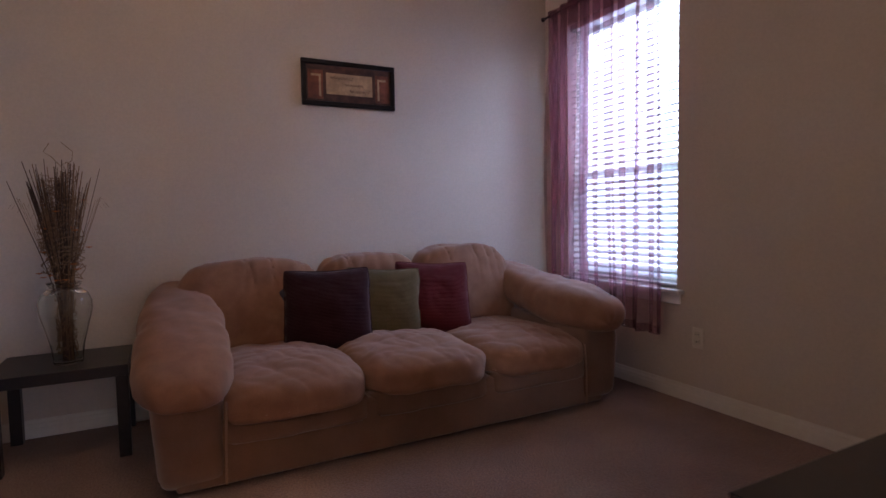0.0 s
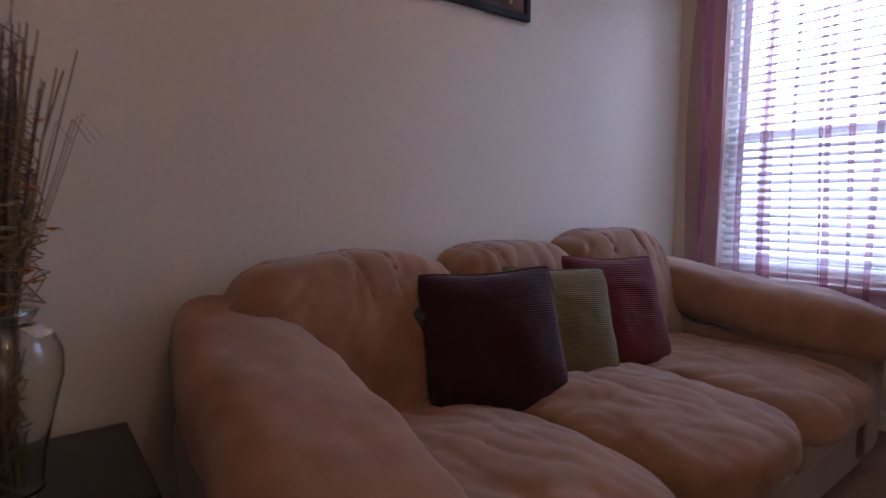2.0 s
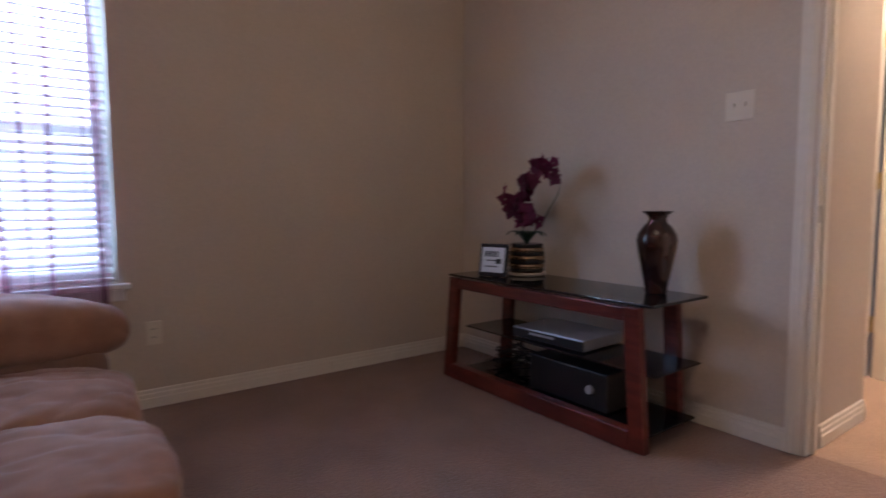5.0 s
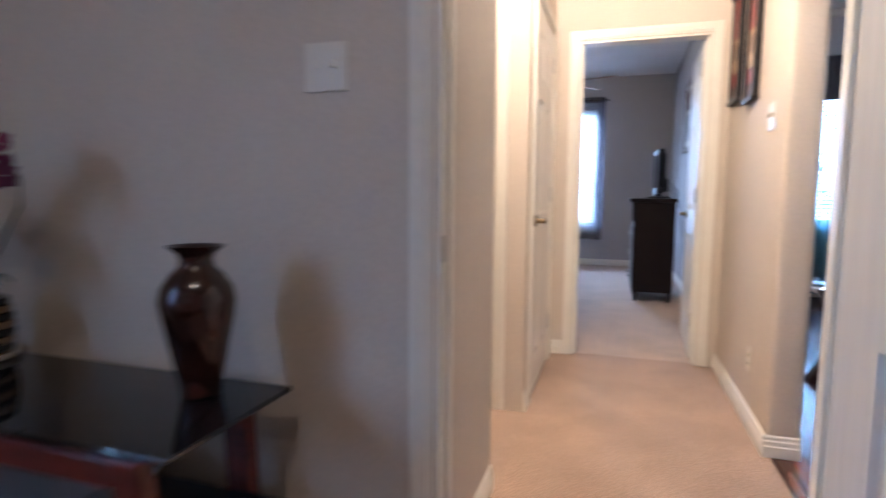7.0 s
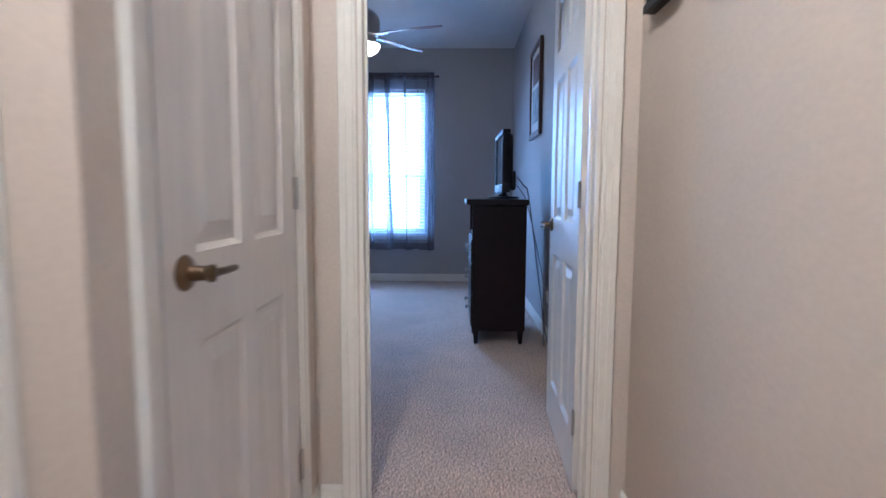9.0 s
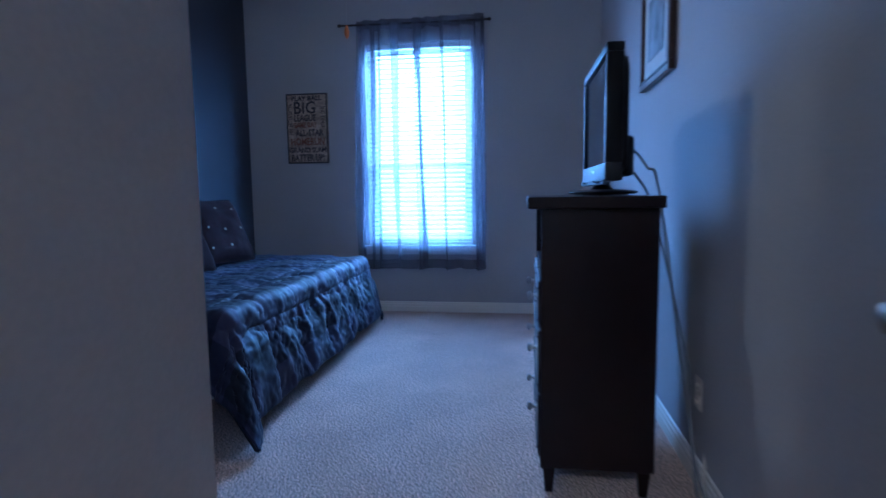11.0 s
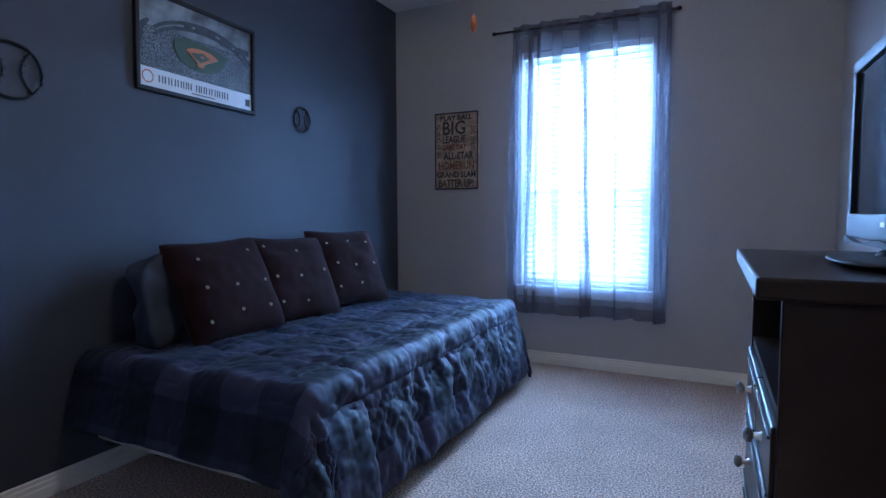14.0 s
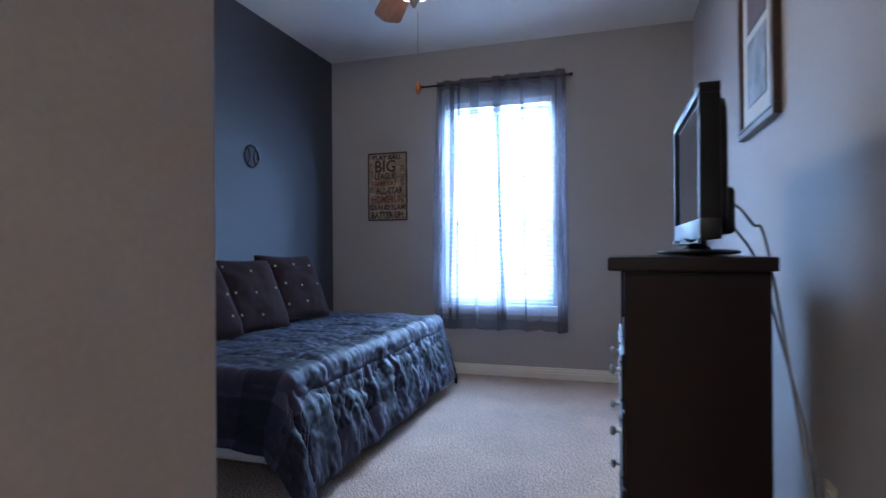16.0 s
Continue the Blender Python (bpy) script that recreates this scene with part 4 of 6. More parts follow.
def orchid(at):
    pot = thing("flower_pot", "banded black and bronze flower pot on a pale saucer", "flower pot", at)
    for i in range(8):
        r = .088 + .012 * math.sin(i / 7 * 3.14)
        part("band", lathe([(r - .004, i * .0215), (r, i * .0215 + .005), (r, i * .0215 + .0165), (r - .004, i * .0215 + .0215)], 32), (M_POT, M_POTDARK)[i % 2], pot, "", True)
    part("saucer", lathe([(.088, -.0), (.100, .004), (.104, .016), (.098, .018), (.0935, .008)], 32), M_PLATE, pot, "pale cream saucer", True)
    pl = thing("orchid_plant", "artificial orchid with arching dark magenta flowers", "plant", (at[0], at[1], at[2] + .1735))
    arc = [(.0, 0, 0), (.13, .0, .14), (.22, .0, .26), (.24, -.01, .33), (.19, -.015, .39), (.11, -.02, .40), (.04, -.02, .33), (-.01, -.02, .24), (-.07, -.02, .20), (-.14, -.02, .27)]
    part("stem", tube(bmesh.new(), arc, .003, 6, .6), M_LEAF, pl, "", True)
    arc2 = [(.0, 0, 0), (-.01, -.02, .08), (.02, -.03, .14), (.07, -.04, .17), (.11, -.04, .14)]
    part("stem", tube(bmesh.new(), arc2, .003, 6, .6), M_LEAF, pl, "", True)
    rnd = random.Random(3)
    for k in range(7):
        a = k * .9
        bm = bmesh.new()
        L = rnd.uniform(.10, .16)
        rows = []
        for j in range(7):
            f = j / 6
            w = .024 * math.sin(math.pi * min(1, f * .92 + .06))
            r, z = L * f, .07 * math.sin(f * 2.4) - .01
            rows.append([bm.verts.new((r * math.cos(a) - s * w * math.sin(a), r * math.sin(a) * .6 + s * w * math.cos(a), z + .006 * abs(s))) for s in (-1, 0, 1)])
        for p, q in zip(rows, rows[1:]):
            for i in range(2):
                bm.faces.new((p[i], p[i + 1], q[i + 1], q[i]))
        bmesh.ops.solidify(bm, geom=bm.faces[:], thickness=.0015)
        part("leaf", bm, M_LEAF, pl, "", True)
    spots = [arc[i] for i in (4, 5, 6, 7, 8, 6)] * 4 + [arc2[i] for i in (2, 3, 4)] * 5 + [arc[9]] * 2 + [tuple((p + q) / 2 for p, q in zip(arc[i], arc[i + 1])) for i in (3, 4, 5, 6, 7)] * 2
    for i, p in enumerate(spots):
        c = Vector(p) + Vector((rnd.uniform(-.03, .03), rnd.uniform(-.04, .0), rnd.uniform(-.035, .03)))
        rot = Euler((rnd.uniform(-.6, .6), rnd.uniform(-3, 3), rnd.uniform(-.6, .6))).to_matrix()
        bm = bmesh.new()
        size = rnd.uniform(1.2, 1.6) * (.6 if i % 6 == 5 else 1)
        for k in range(5):
            t = k * 1.257
            L, W = ((.034, .015), (.030, .010))[k % 2]
            q = [(0, .004), (L * .5, W), (L, 0), (L * .5, -W)]
            vsx = [bm.verts.new(c + size * (rot @ Vector((a * math.cos(t) - b * math.sin(t), -.006 * (a / L) ** 2 if L else 0, a * math.sin(t) + b * math.cos(t))))) for a, b in q]
            bm.faces.new(vsx)
        bmesh.ops.solidify(bm, geom=bm.faces[:], thickness=.001)
        part("flower", bm, M_ORCHID, pl)


orchid((-1.45, -2.645, .5935))

# unseen ceiling lights: the hall's inferred, the sofa room's added as warm fill
M_DOME = glow("frosted_lamp_glass", (1.0, .78, .50), 3.0)
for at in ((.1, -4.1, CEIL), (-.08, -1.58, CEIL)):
    cl = thing("ceiling_light", "unseen frosted glass dome ceiling light, switched on", "ceiling light", at, 0, "dome ceiling lights")
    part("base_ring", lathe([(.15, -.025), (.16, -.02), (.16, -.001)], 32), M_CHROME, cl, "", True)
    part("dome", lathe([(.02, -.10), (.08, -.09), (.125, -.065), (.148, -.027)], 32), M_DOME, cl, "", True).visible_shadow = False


# ---- bedroom ----
M_STEEL = mat("black_bed_steel", (.015, .015, .016), .45, .6, grain=.1)
M_TICK = mat("white_quilted_ticking", (.62, .62, .62), .8, grain=.05, size=60, bump=.3, bdist=.002)


def plaid():
    """Satin plaid in slate blues: crossing bands of three tones at real size."""
    m = bpy.data.materials.new("slate_blue_plaid_satin")
    m.use_nodes = True
    nt = m.node_tree
    b = nt.nodes["Principled BSDF"]
    uv = nt.nodes.new("ShaderNodeUVMap")
    sep = nt.nodes.new("ShaderNodeSeparateXYZ")
    nt.links.new(uv.outputs[0], sep.inputs[0])
    ramps = []
    for out, period, stops in ((0, .68, ((0, .06), (.24, .74), (.50, .22), (.74, .92))), (1, .70, ((0, .15), (.24, .80), (.50, .06), (.76, .70)))):
        d = nt.nodes.new("ShaderNodeMath")
        d.operation = "DIVIDE"
        d.inputs[1].default_value = period
        f = nt.nodes.new("ShaderNodeMath")
        f.operation = "FRACT"
        nt.links.new(sep.outputs[out], d.inputs[0])
        nt.links.new(d.outputs[0], f.inputs[0])
        r = nt.nodes.new("ShaderNodeValToRGB")
        r.color_ramp.interpolation = "CONSTANT"
        while len(r.color_ramp.elements) < len(stops):
            r.color_ramp.elements.new(.5)
        for e, (p, v) in zip(r.color_ramp.elements, stops):
            e.position, e.color = p, (v, v, v, 1)
        nt.links.new(f.outputs[0], r.inputs[0])
        ramps.append(r)
    mx = nt.nodes.new("ShaderNodeMix")
    mx.data_type = "FLOAT"
    mx.inputs[0].default_value = .5
    nt.links.new(ramps[0].outputs[0], mx.inputs[2])
    nt.links.new(ramps[1].outputs[0], mx.inputs[3])
    col = nt.nodes.new("ShaderNodeValToRGB")
    es = col.color_ramp.elements
    es[0].position, es[0].color = .12, (.006, .007, .016, 1)
    es[1].position, es[1].color = .85, (.042, .040, .078, 1)
    mid = es.new(.5)
    mid.color = (.014, .015, .037, 1)
    nt.links.new(mx.outputs[0], col.inputs[0])
    nt.links.new(col.outputs[0], b.inputs["Base Color"])
    b.inputs["Roughness"].default_value = .62
    b.inputs["Specular IOR Level"].default_value = .25
    b.inputs["Sheen Weight"].default_value = .05
    nz = nt.nodes.new("ShaderNodeTexNoise")
    nz.inputs["Scale"].default_value = 18
    nz.inputs["Detail"].default_value = 5
    tc = nt.nodes.new("ShaderNodeTexCoord")
    nt.links.new(tc.outputs["Object"], nz.inputs["Vector"])
    bp = nt.nodes.new("ShaderNodeBump")
    bp.inputs["Strength"].default_value, bp.inputs["Distance"].default_value = .1, .002
    nt.links.new(nz.outputs["Fac"], bp.inputs["Height"])
    nt.links.new(bp.outputs[0], b.inputs["Normal"])
    return m


M_PLAID = plaid()
BED = (-2.07, -.90, 2.37, 4.42)       # x0, x1, y0, y1
bed = thing("bed", "single bed with white box spring on low black frame", "bed", ((BED[0] + BED[1]) / 2, (BED[2] + BED[3]) / 2, 0))
bw, bl = BED[1] - BED[0], BED[3] - BED[2]
fb = bmesh.new()
for x0, x1, y0, y1 in ((-bw / 2 + .03, -bw / 2 + .065, -bl / 2 + .03, bl / 2 - .03), (bw / 2 - .065, bw / 2 - .03, -bl / 2 + .03, bl / 2 - .03), (-bw / 2 + .065, bw / 2 - .065, -bl / 2 + .25, -bl / 2 + .285), (-bw / 2 + .065, bw / 2 - .065, bl / 2 - .39, bl / 2 - .355)):
    box(fb, x0, x1, y0, y1, .14, .165)
part("bed_frame", fb, M_STEEL, bed)
for sx in (-1, 1):
    for y in (-bl / 2 + .27, bl / 2 - .37):
        lg = part("leg", lathe([(.024, .002), (.026, .02), (.016, .03), (.014, .139)], 14), M_STEEL, bed, "", True, pose(sx * (bw / 2 - .05), y, 0))
part("box_spring", boxed(-bw / 2, bw / 2, -bl / 2, bl / 2, .167, .335, .025, 3), M_TICK, bed, "white quilted box spring", True)
part("mattress", boxed(-bw / 2 + .005, bw / 2 - .005, -bl / 2 + .005, bl / 2 - .005, .338, .525, .05, 4), M_TICK, bed, "", True)


def comforter():
    root = thing("comforter", "rumpled slate blue plaid satin comforter hanging over the bed", "comforter", (BED[0], BED[2], .53))
    W, L = BED[1] - BED[0], BED[3] - BED[2]
    drop_x, drop_n, drop_f = .51, .335, .24
    nx, ny = 210, 340
    bm = bmesh.new()
    uvl = bm.loops.layers.uv.new("UVMap")
    grid, flat_uv = [], {}
    for j in range(ny + 1):
        row = []
        for i in range(nx + 1):
            a = -.0 + (W + drop_x) * i / nx
            b = -drop_n + (L + drop_n + drop_f) * j / ny
            ox = max(0.0, a - W + .02)
            oy = max(0.0, -b + .01) if b < .5 else max(0.0, b - L + .02)
            sy = -1 if b < .5 else 1
            d = math.hypot(ox, oy)
            corner = 4 * (ox * oy / (d * d)) ** 2 if d > 0 and b < .5 else 0
            # rounding over the mattress edge, then a fall that leans slightly out
            r = .07
            if d > 0:
                ang = min(d / r, math.pi / 2)
                out = r * math.sin(ang) + max(0, d - r * math.pi / 2) * (.25 + .22 * corner)
                down = r * (1 - math.cos(ang)) + max(0, d - r * math.pi / 2) * .96
                ux, uy = ox / d, oy / d * sy
            else:
                out = down = ux = uy = 0
            x, y, z = min(a, W - .02) + out * ux, (min(max(b, .01 - 0), L - .02)) + out * uy, .045 - down
            q = Vector((a, b, 0))
            warp = q + Vector((.05 * noise.noise(q * 4), .05 * noise.noise(q * 4 + Vector((9, 2, 0))), 0))
            # quilting: puffs between stitched lines, with puckers that run out from the stitches
            su, sv = abs(math.sin(math.pi * (warp.x + .1) / .36)), abs(math.sin(math.pi * (warp.y + .1) / .36))
            stitch = min(su, sv)
            loft = .009 * min(1, stitch * 1.7) ** .6 - .012 + .010 * noise.noise(q * 2.5)
            crease = 0.0
            for fx, fy, sk, am in ((2.6, 5, -2, .016), (6, 3, 2, .014), (5, 11, 4, .012), (13, 6, -7, .011), (22, 17, 6, .008), (36, 25, -9, .005)):
                crease -= am * abs(noise.noise(Vector((a * fx + b * sk, b * fy - a * sk, am * 900))))
            crease *= .55 + .6 * (1 - stitch)
            edge = min(1, d / .16)
            if d > 0:
                # gathers that fall down the sides
                along = b if ox >= oy else a
                slant = along + .55 * d + .35 * d * noise.noise(Vector((along * 2, 1, 1)))
                slant += .12 * noise.noise(Vector((a * 3, b * 3, 6)))
                g = 0.9
                for fs, fd, sk, am in ((3.2, 2.0, 2.0, 1.9), (6.5, 5.0, -5.0, 1.2), (13.0, 9.0, 8.0, .6), (22.0, 20.0, -12.0, .3)):
                    g -= am * abs(noise.noise(Vector((slant * fs + d * sk, d * fd, fs))))
                amp = .0175 * edge * (1.0 if ox >= oy else .35)
                x += ux * g * amp
                y += uy * g * amp
                z += .006 * edge * noise.noise(Vector((along * 6, d * 4, 8)))
            # quilted channel along the side
            ch = math.exp(-((a - W + .10) / .010) ** 2) + .8 * math.exp(-((a - W - .13) / .010) ** 2)
            z += (loft + crease) * (1 - .5 * edge) - .008 * ch * (1 if d == 0 else .3)
            x += ux * (loft + .8 * crease) * edge - .008 * ch * (d > 0)
            y += uy * (loft + .8 * crease) * edge * .6
            hem = 0.02 * noise.noise(Vector((b * 3, a * 3, 12))) * min(1, d / .25)
            v = bm.verts.new((x, y, max(z + hem, -.50)))
            flat_uv[v] = (a, b + 1)
            row.append(v)
        grid.append(row)
    for p, q in zip(grid, grid[1:]):
        for i in range(nx):
            f = bm.faces.new((p[i], p[i + 1], q[i + 1], q[i]))
            for lp in f.loops:
                lp[uvl].uv = flat_uv[lp.vert]
    rim = [[v.co.copy() for v in r] for r in grid]
    ob = part("quilt", bm, M_PLAID, root, "", 80)
    for nm, edge_vs in (("side_hem", [r[-1] for r in rim]), ("near_hem", rim[0])):
        part(nm, tube(bmesh.new(), edge_vs[::3], .007, 6), M_PLAID, root, "", True)
    so = ob.modifiers.new("thickness", "SOLIDIFY")
    so.thickness, so.offset = .014, 1
    return root


comforter()
M_CHOC = mat("dark_brown_pillow_cloth", (.017, .0065, .0065), .9, grain=.2, size=240, blotch=.15, bsize=10, spec=.1, sheen=.03, bump=.3, bdist=.001)
M_DOT = mat("pale_gold_embroidery", (.17, .14, .085), .6, grain=.15, size=300)
M_NAVY = mat("dark_slate_pillowcase", (.032, .036, .055), .75, grain=.08, size=200, blotch=.15, bsize=8)
rnd = random.Random(12)
for y, z, rz, spin, seed in ((2.84, .795, -100, 2, 2.0), (3.31, .79, -103, -2, 7.0), (3.82, .81, -105, -2, 15.0)):
    spots = [(u + rnd.uniform(-.08, .08), v + rnd.uniform(-.08, .08), .009) for u in (-.62, 0, .6) for v in (-.62, -.05, .62) if rnd.random() < .85]
    throw_pillow("bed_pillow", "dark brown pillow with embroidered gold dots against the wall", M_CHOC, (-1.775, y, z), rz, 29, .53, .18, seed, "brown dotted pillows on the bed", (M_DOT, spots), spin)
pw = thing("sleeping_pillow", "slate pillow in a loose case behind the brown pillows", "pillow", (-1.91, 2.58, .80), -84)
pw.matrix_basis = pose(-1.93, 2.68, .74, 0, 0, -84) @ pose(0, 0, 0, 14, 0, 0)
part("case", soft(bmesh.new(), .40, .13, .40, (0, 0, 0), 6.0, 36, .034, 7, 4.0), M_NAVY, pw, "", True)
part("flange", boxed(-.29, -.20, -.012, .012, -.17, .17, .006, 2), M_NAVY, pw, "", True)

# stadium poster
M_SKYGREY = mat("grey_photo_sky", (.15, .155, .16), .5, grain=.12, size=20, blotch=.65, bsize=7)
M_STANDS = mat("speckled_photo_stands", (.075, .075, .078), .5, grain=.98, size=110, blotch=.25, bsize=9)
M_DARKROOF = mat("dark_photo_roof", (.030, .032, .036), .5, grain=.3, size=40)
M_GRASS = mat("photo_green_field", (.030, .050, .016), .5, grain=.1, size=60, blotch=.15)
M_CLAY = mat("photo_orange_clay", (.42, .13, .035), .5, grain=.12, size=60)
M_WHITE = mat("white_print_paper", (.60, .60, .61), .5, grain=.02, blotch=.04)
post = framed("stadium_poster", "black framed baseball stadium poster above the bed", (BX0 + .001, 2.955, 1.95), 90, .765, .50, .022, M_FRAME_BLACK, "poster")
post.matrix_basis = pose(BX0 + .001, 2.992, 1.953, 0, 0, 90) @ pose(0, 0, 0, 0, 1.2, 0) @ Matrix.Diagonal((.95, 1, .95, 1))
flat("photo_sky", post, M_SKYGREY, -.36, .36, .075, .228, -.010)
flat("photo_crowd", post, M_STANDS, -.36, .36, -.13, .0735, -.010)
flat("caption_strip", post, M_WHITE, -.36, .36, -.228, -.1315, -.010, "white caption strip")


def shape(parent, name, material, pts, y, th=.0012):
    """A thin flat cut-out: outline in local x and z, its face at depth y."""
    bm = bmesh.new()
    fa, ba = ([bm.verts.new((x, yy, z)) for x, z in pts] for yy in (y, y + th))
    bm.faces.new(fa)
    bm.faces.new(ba[::-1])
    for i in range(len(pts)):
        j = (i + 1) % len(pts)
        bm.faces.new((fa[i], fa[j], ba[j], ba[i]))
    return part(name, bm, material, parent)


def arc(cx, cz, rx, rz, a0, a1, n=20):
    return [(cx + rx * math.cos(radians(a0 + (a1 - a0) * i / n)), cz + rz * math.sin(radians(a0 + (a1 - a0) * i / n))) for i in range(n + 1)]


M_CHALK = mat("photo_chalk_line", (.40, .30, .20), .5)
for cx, cz, rx, rz in ((.02, -.02, .365, .185), (.02, -.02, .34, .155)):
    a = 150 if rx > .35 else 158
    shape(post, "stand_tier", M_DARKROOF, arc(cx, cz, rx - .01, rz, 18, a) + arc(cx, cz, rx - .028, rz - .020, a, 18), -.0118 if rx > .35 else -.0121)
shape(post, "stand_tier", M_DARKROOF, [(-.355, .075), (-.315, .105), (-.30, .098), (-.335, .045), (-.345, -.02), (-.356, -.02)], -.0124)
for x0, x1, z0, z1 in ((-.10, -.055, .115, .150), (-.03, .10, .128, .158), (.13, .22, .098, .135), (.235, .34, .085, .120)):
    flat("scoreboard", post, M_DARKROOF, x0, x1, z0, z1, -.0128)
shape(post, "grass_field", M_GRASS, [(-.175, .094), (-.10, .106), (.02, .103), (.12, .090), (.205, .064)] + arc(.0, .055, .185, .155, -8, -172, 22), -.0140)
shape(post, "infield_clay", M_CLAY, [(-.008, -.056)] + arc(.005, .012, .118, .052, 12, 160, 18), -.0158)
shape(post, "infield_grass", M_GRASS, [(-.008, -.032), (.060, .012), (.012, .040), (-.072, .020)], -.0176)
shape(post, "mound", M_CLAY, arc(.002, .010, .012, .007, 0, 342, 18), -.0194)
shape(post, "home_plate_circle", M_CLAY, arc(-.008, -.052, .028, .016, 0, 342, 18), -.0194)
shape(post, "foul_line", M_CHALK, [(-.010, -.050), (-.006, -.050), (.118, .020), (.115, .022)], -.0212)
shape(post, "foul_line", M_CHALK, [(-.010, -.050), (-.006, -.048), (-.104, .032), (-.107, .030)], -.0212)
for ob in post.children:
    if ob.name.startswith(("grass", "infield", "mound", "home_plate", "foul_line")):
        ob.matrix_basis = pose(0, 0, -.014) @ Matrix.Diagonal((.92, 1, .74, 1))
shape(post, "round_badge", M_CLAY, arc(-.315, -.178, .032, .032, 0, 350, 24) + arc(-.315, -.178, .026, .026, 350, 0, 24), -.0125)
flat("small_badge", post, M_BLUE, .315, .345, -.205, -.165, -.0125)
xx = -.255
for wd in (.030, .034, .034, .030, .026, .026, 0, .026, .030, .034, .034, .012, .032, .036):
    if wd:
        for k in ((0, .62) if wd > .013 else (0,)):
            flat("caption_bar", post, M_DARKBOX, xx + k * wd, xx + k * wd + .0055, -.196, -.160, -.0118)
    xx += wd + .0035 if wd else .022
flat("caption_bar", post, M_DARKBOX, -.06, .09, -.213, -.208, -.0118)

# wire baseballs on the accent wall
for y, z, r in ((3.764, 1.745, .078), (2.13, 1.69, .105), (2.98, 2.40, .105)):
    ball = thing("wire_baseball", "black wire baseball ornament hung on the blue wall", "wall ornament", (BX0 + .012, y, z), 90, "wire baseballs on the wall")
    part("ring", tube(bmesh.new(), [(r * math.cos(t / 24 * math.tau), 0, r * math.sin(t / 24 * math.tau)) for t in range(25)], .006, 8), M_BLACK, ball, "", True)
    for s in (-1, 1):
        pts = [(s * (r * 1.25 - r * .95 * math.cos(a)), 0, r * .95 * math.sin(a)) for a in [radians(-52 + 104 * k / 12) for k in range(13)]]
        part("seam_wire", tube(bmesh.new(), pts, .0045, 6), M_BLACK, ball, "", True)
        for x, _, z2 in pts[2:-2:2]:
            part("stitch", tube(bmesh.new(), [(x - .010, -.002, z2 + .005 * s), (x + .010, -.002, z2 - .005 * s)], .002, 5), M_BLACK, ball)

# lettered sign
M_SIGN = mat("tan_distressed_sign", (.36, .27, .20), .8, grain=.2, size=50, blotch=.3, bsize=14)
M_SIGNDARK = mat("charcoal_lettering", (.030, .030, .038), .8, grain=.3, size=80)
M_SIGNRUST = mat("rust_lettering", (.16, .060, .035), .8, grain=.3, size=80)
sg = thing("lettered_sign", "tan and charcoal lettered baseball sign beside the window", "sign", (-1.522, BY1 - .001, 1.632))
sg.scale = (.96, 1, .905)
part("board", boxed(-.195, .195, -.028, -.001, -.335, .335, .004, 2), M_SIGN, sg)
for x0, x1, z0, z1 in ((-.195, .195, .322, .336), (-.195, .195, -.336, -.322), (-.196, -.184, -.322, .322), (.184, .196, -.322, .322)):
    part("worn_edge", boxed(x0, x1, -.0295, -.0275, z0, z1), M_SIGNDARK, sg)
for words, z, size, sq, mt, x in (("PLAY BALL", .268, .062, .98, M_SIGNDARK, 0), ("BIG", .145, .165, .86, M_SIGNDARK, -.02), ("LEAGUE", .072, .088, .66, M_SIGNDARK, -.02), ("GAME DAY", .012, .068, .66, M_SIGNRUST, -.02), ("ALL-STAR", -.070, .088, .70, M_SIGNDARK, .02), ("HOMERUN", -.158, .098, .68, M_SIGNRUST, .0), ("GRAND SLAM", -.228, .068, .84, M_SIGNDARK, 0), ("BATTER UP!", -.312, .092, .66, M_SIGNDARK, 0)):
    lettering("lettering", words, size, mt, sg, pose(x, -.0300, z, 90, 0, 0), .0010, "CENTER", sq, .0018)
lettering("lettering", "HEY BATTA BATTA", .052, M_SIGNDARK, sg, pose(-.140, -.0300, -.055, 90, 0, 0) @ pose(0, 0, 0, 0, 0, 90), .0010, "LEFT", .66)
lettering("lettering", "STRIKE ONE", .056, M_SIGNDARK, sg, pose(.172, -.0300, .010, 90, 0, 0) @ pose(0, 0, 0, 0, 0, 90), .0010, "LEFT", .66)

# dresser
M_ESP = mat("espresso_stained_wood", (.010, .0055, .006), .30, spec=.22, grain=.10, size=14, bump=.03, bdist=.0004, stretch=(1, .12, 1))
M_KNOB = mat("brushed_pewter_knob", (.50, .50, .50), .3, 1.0)


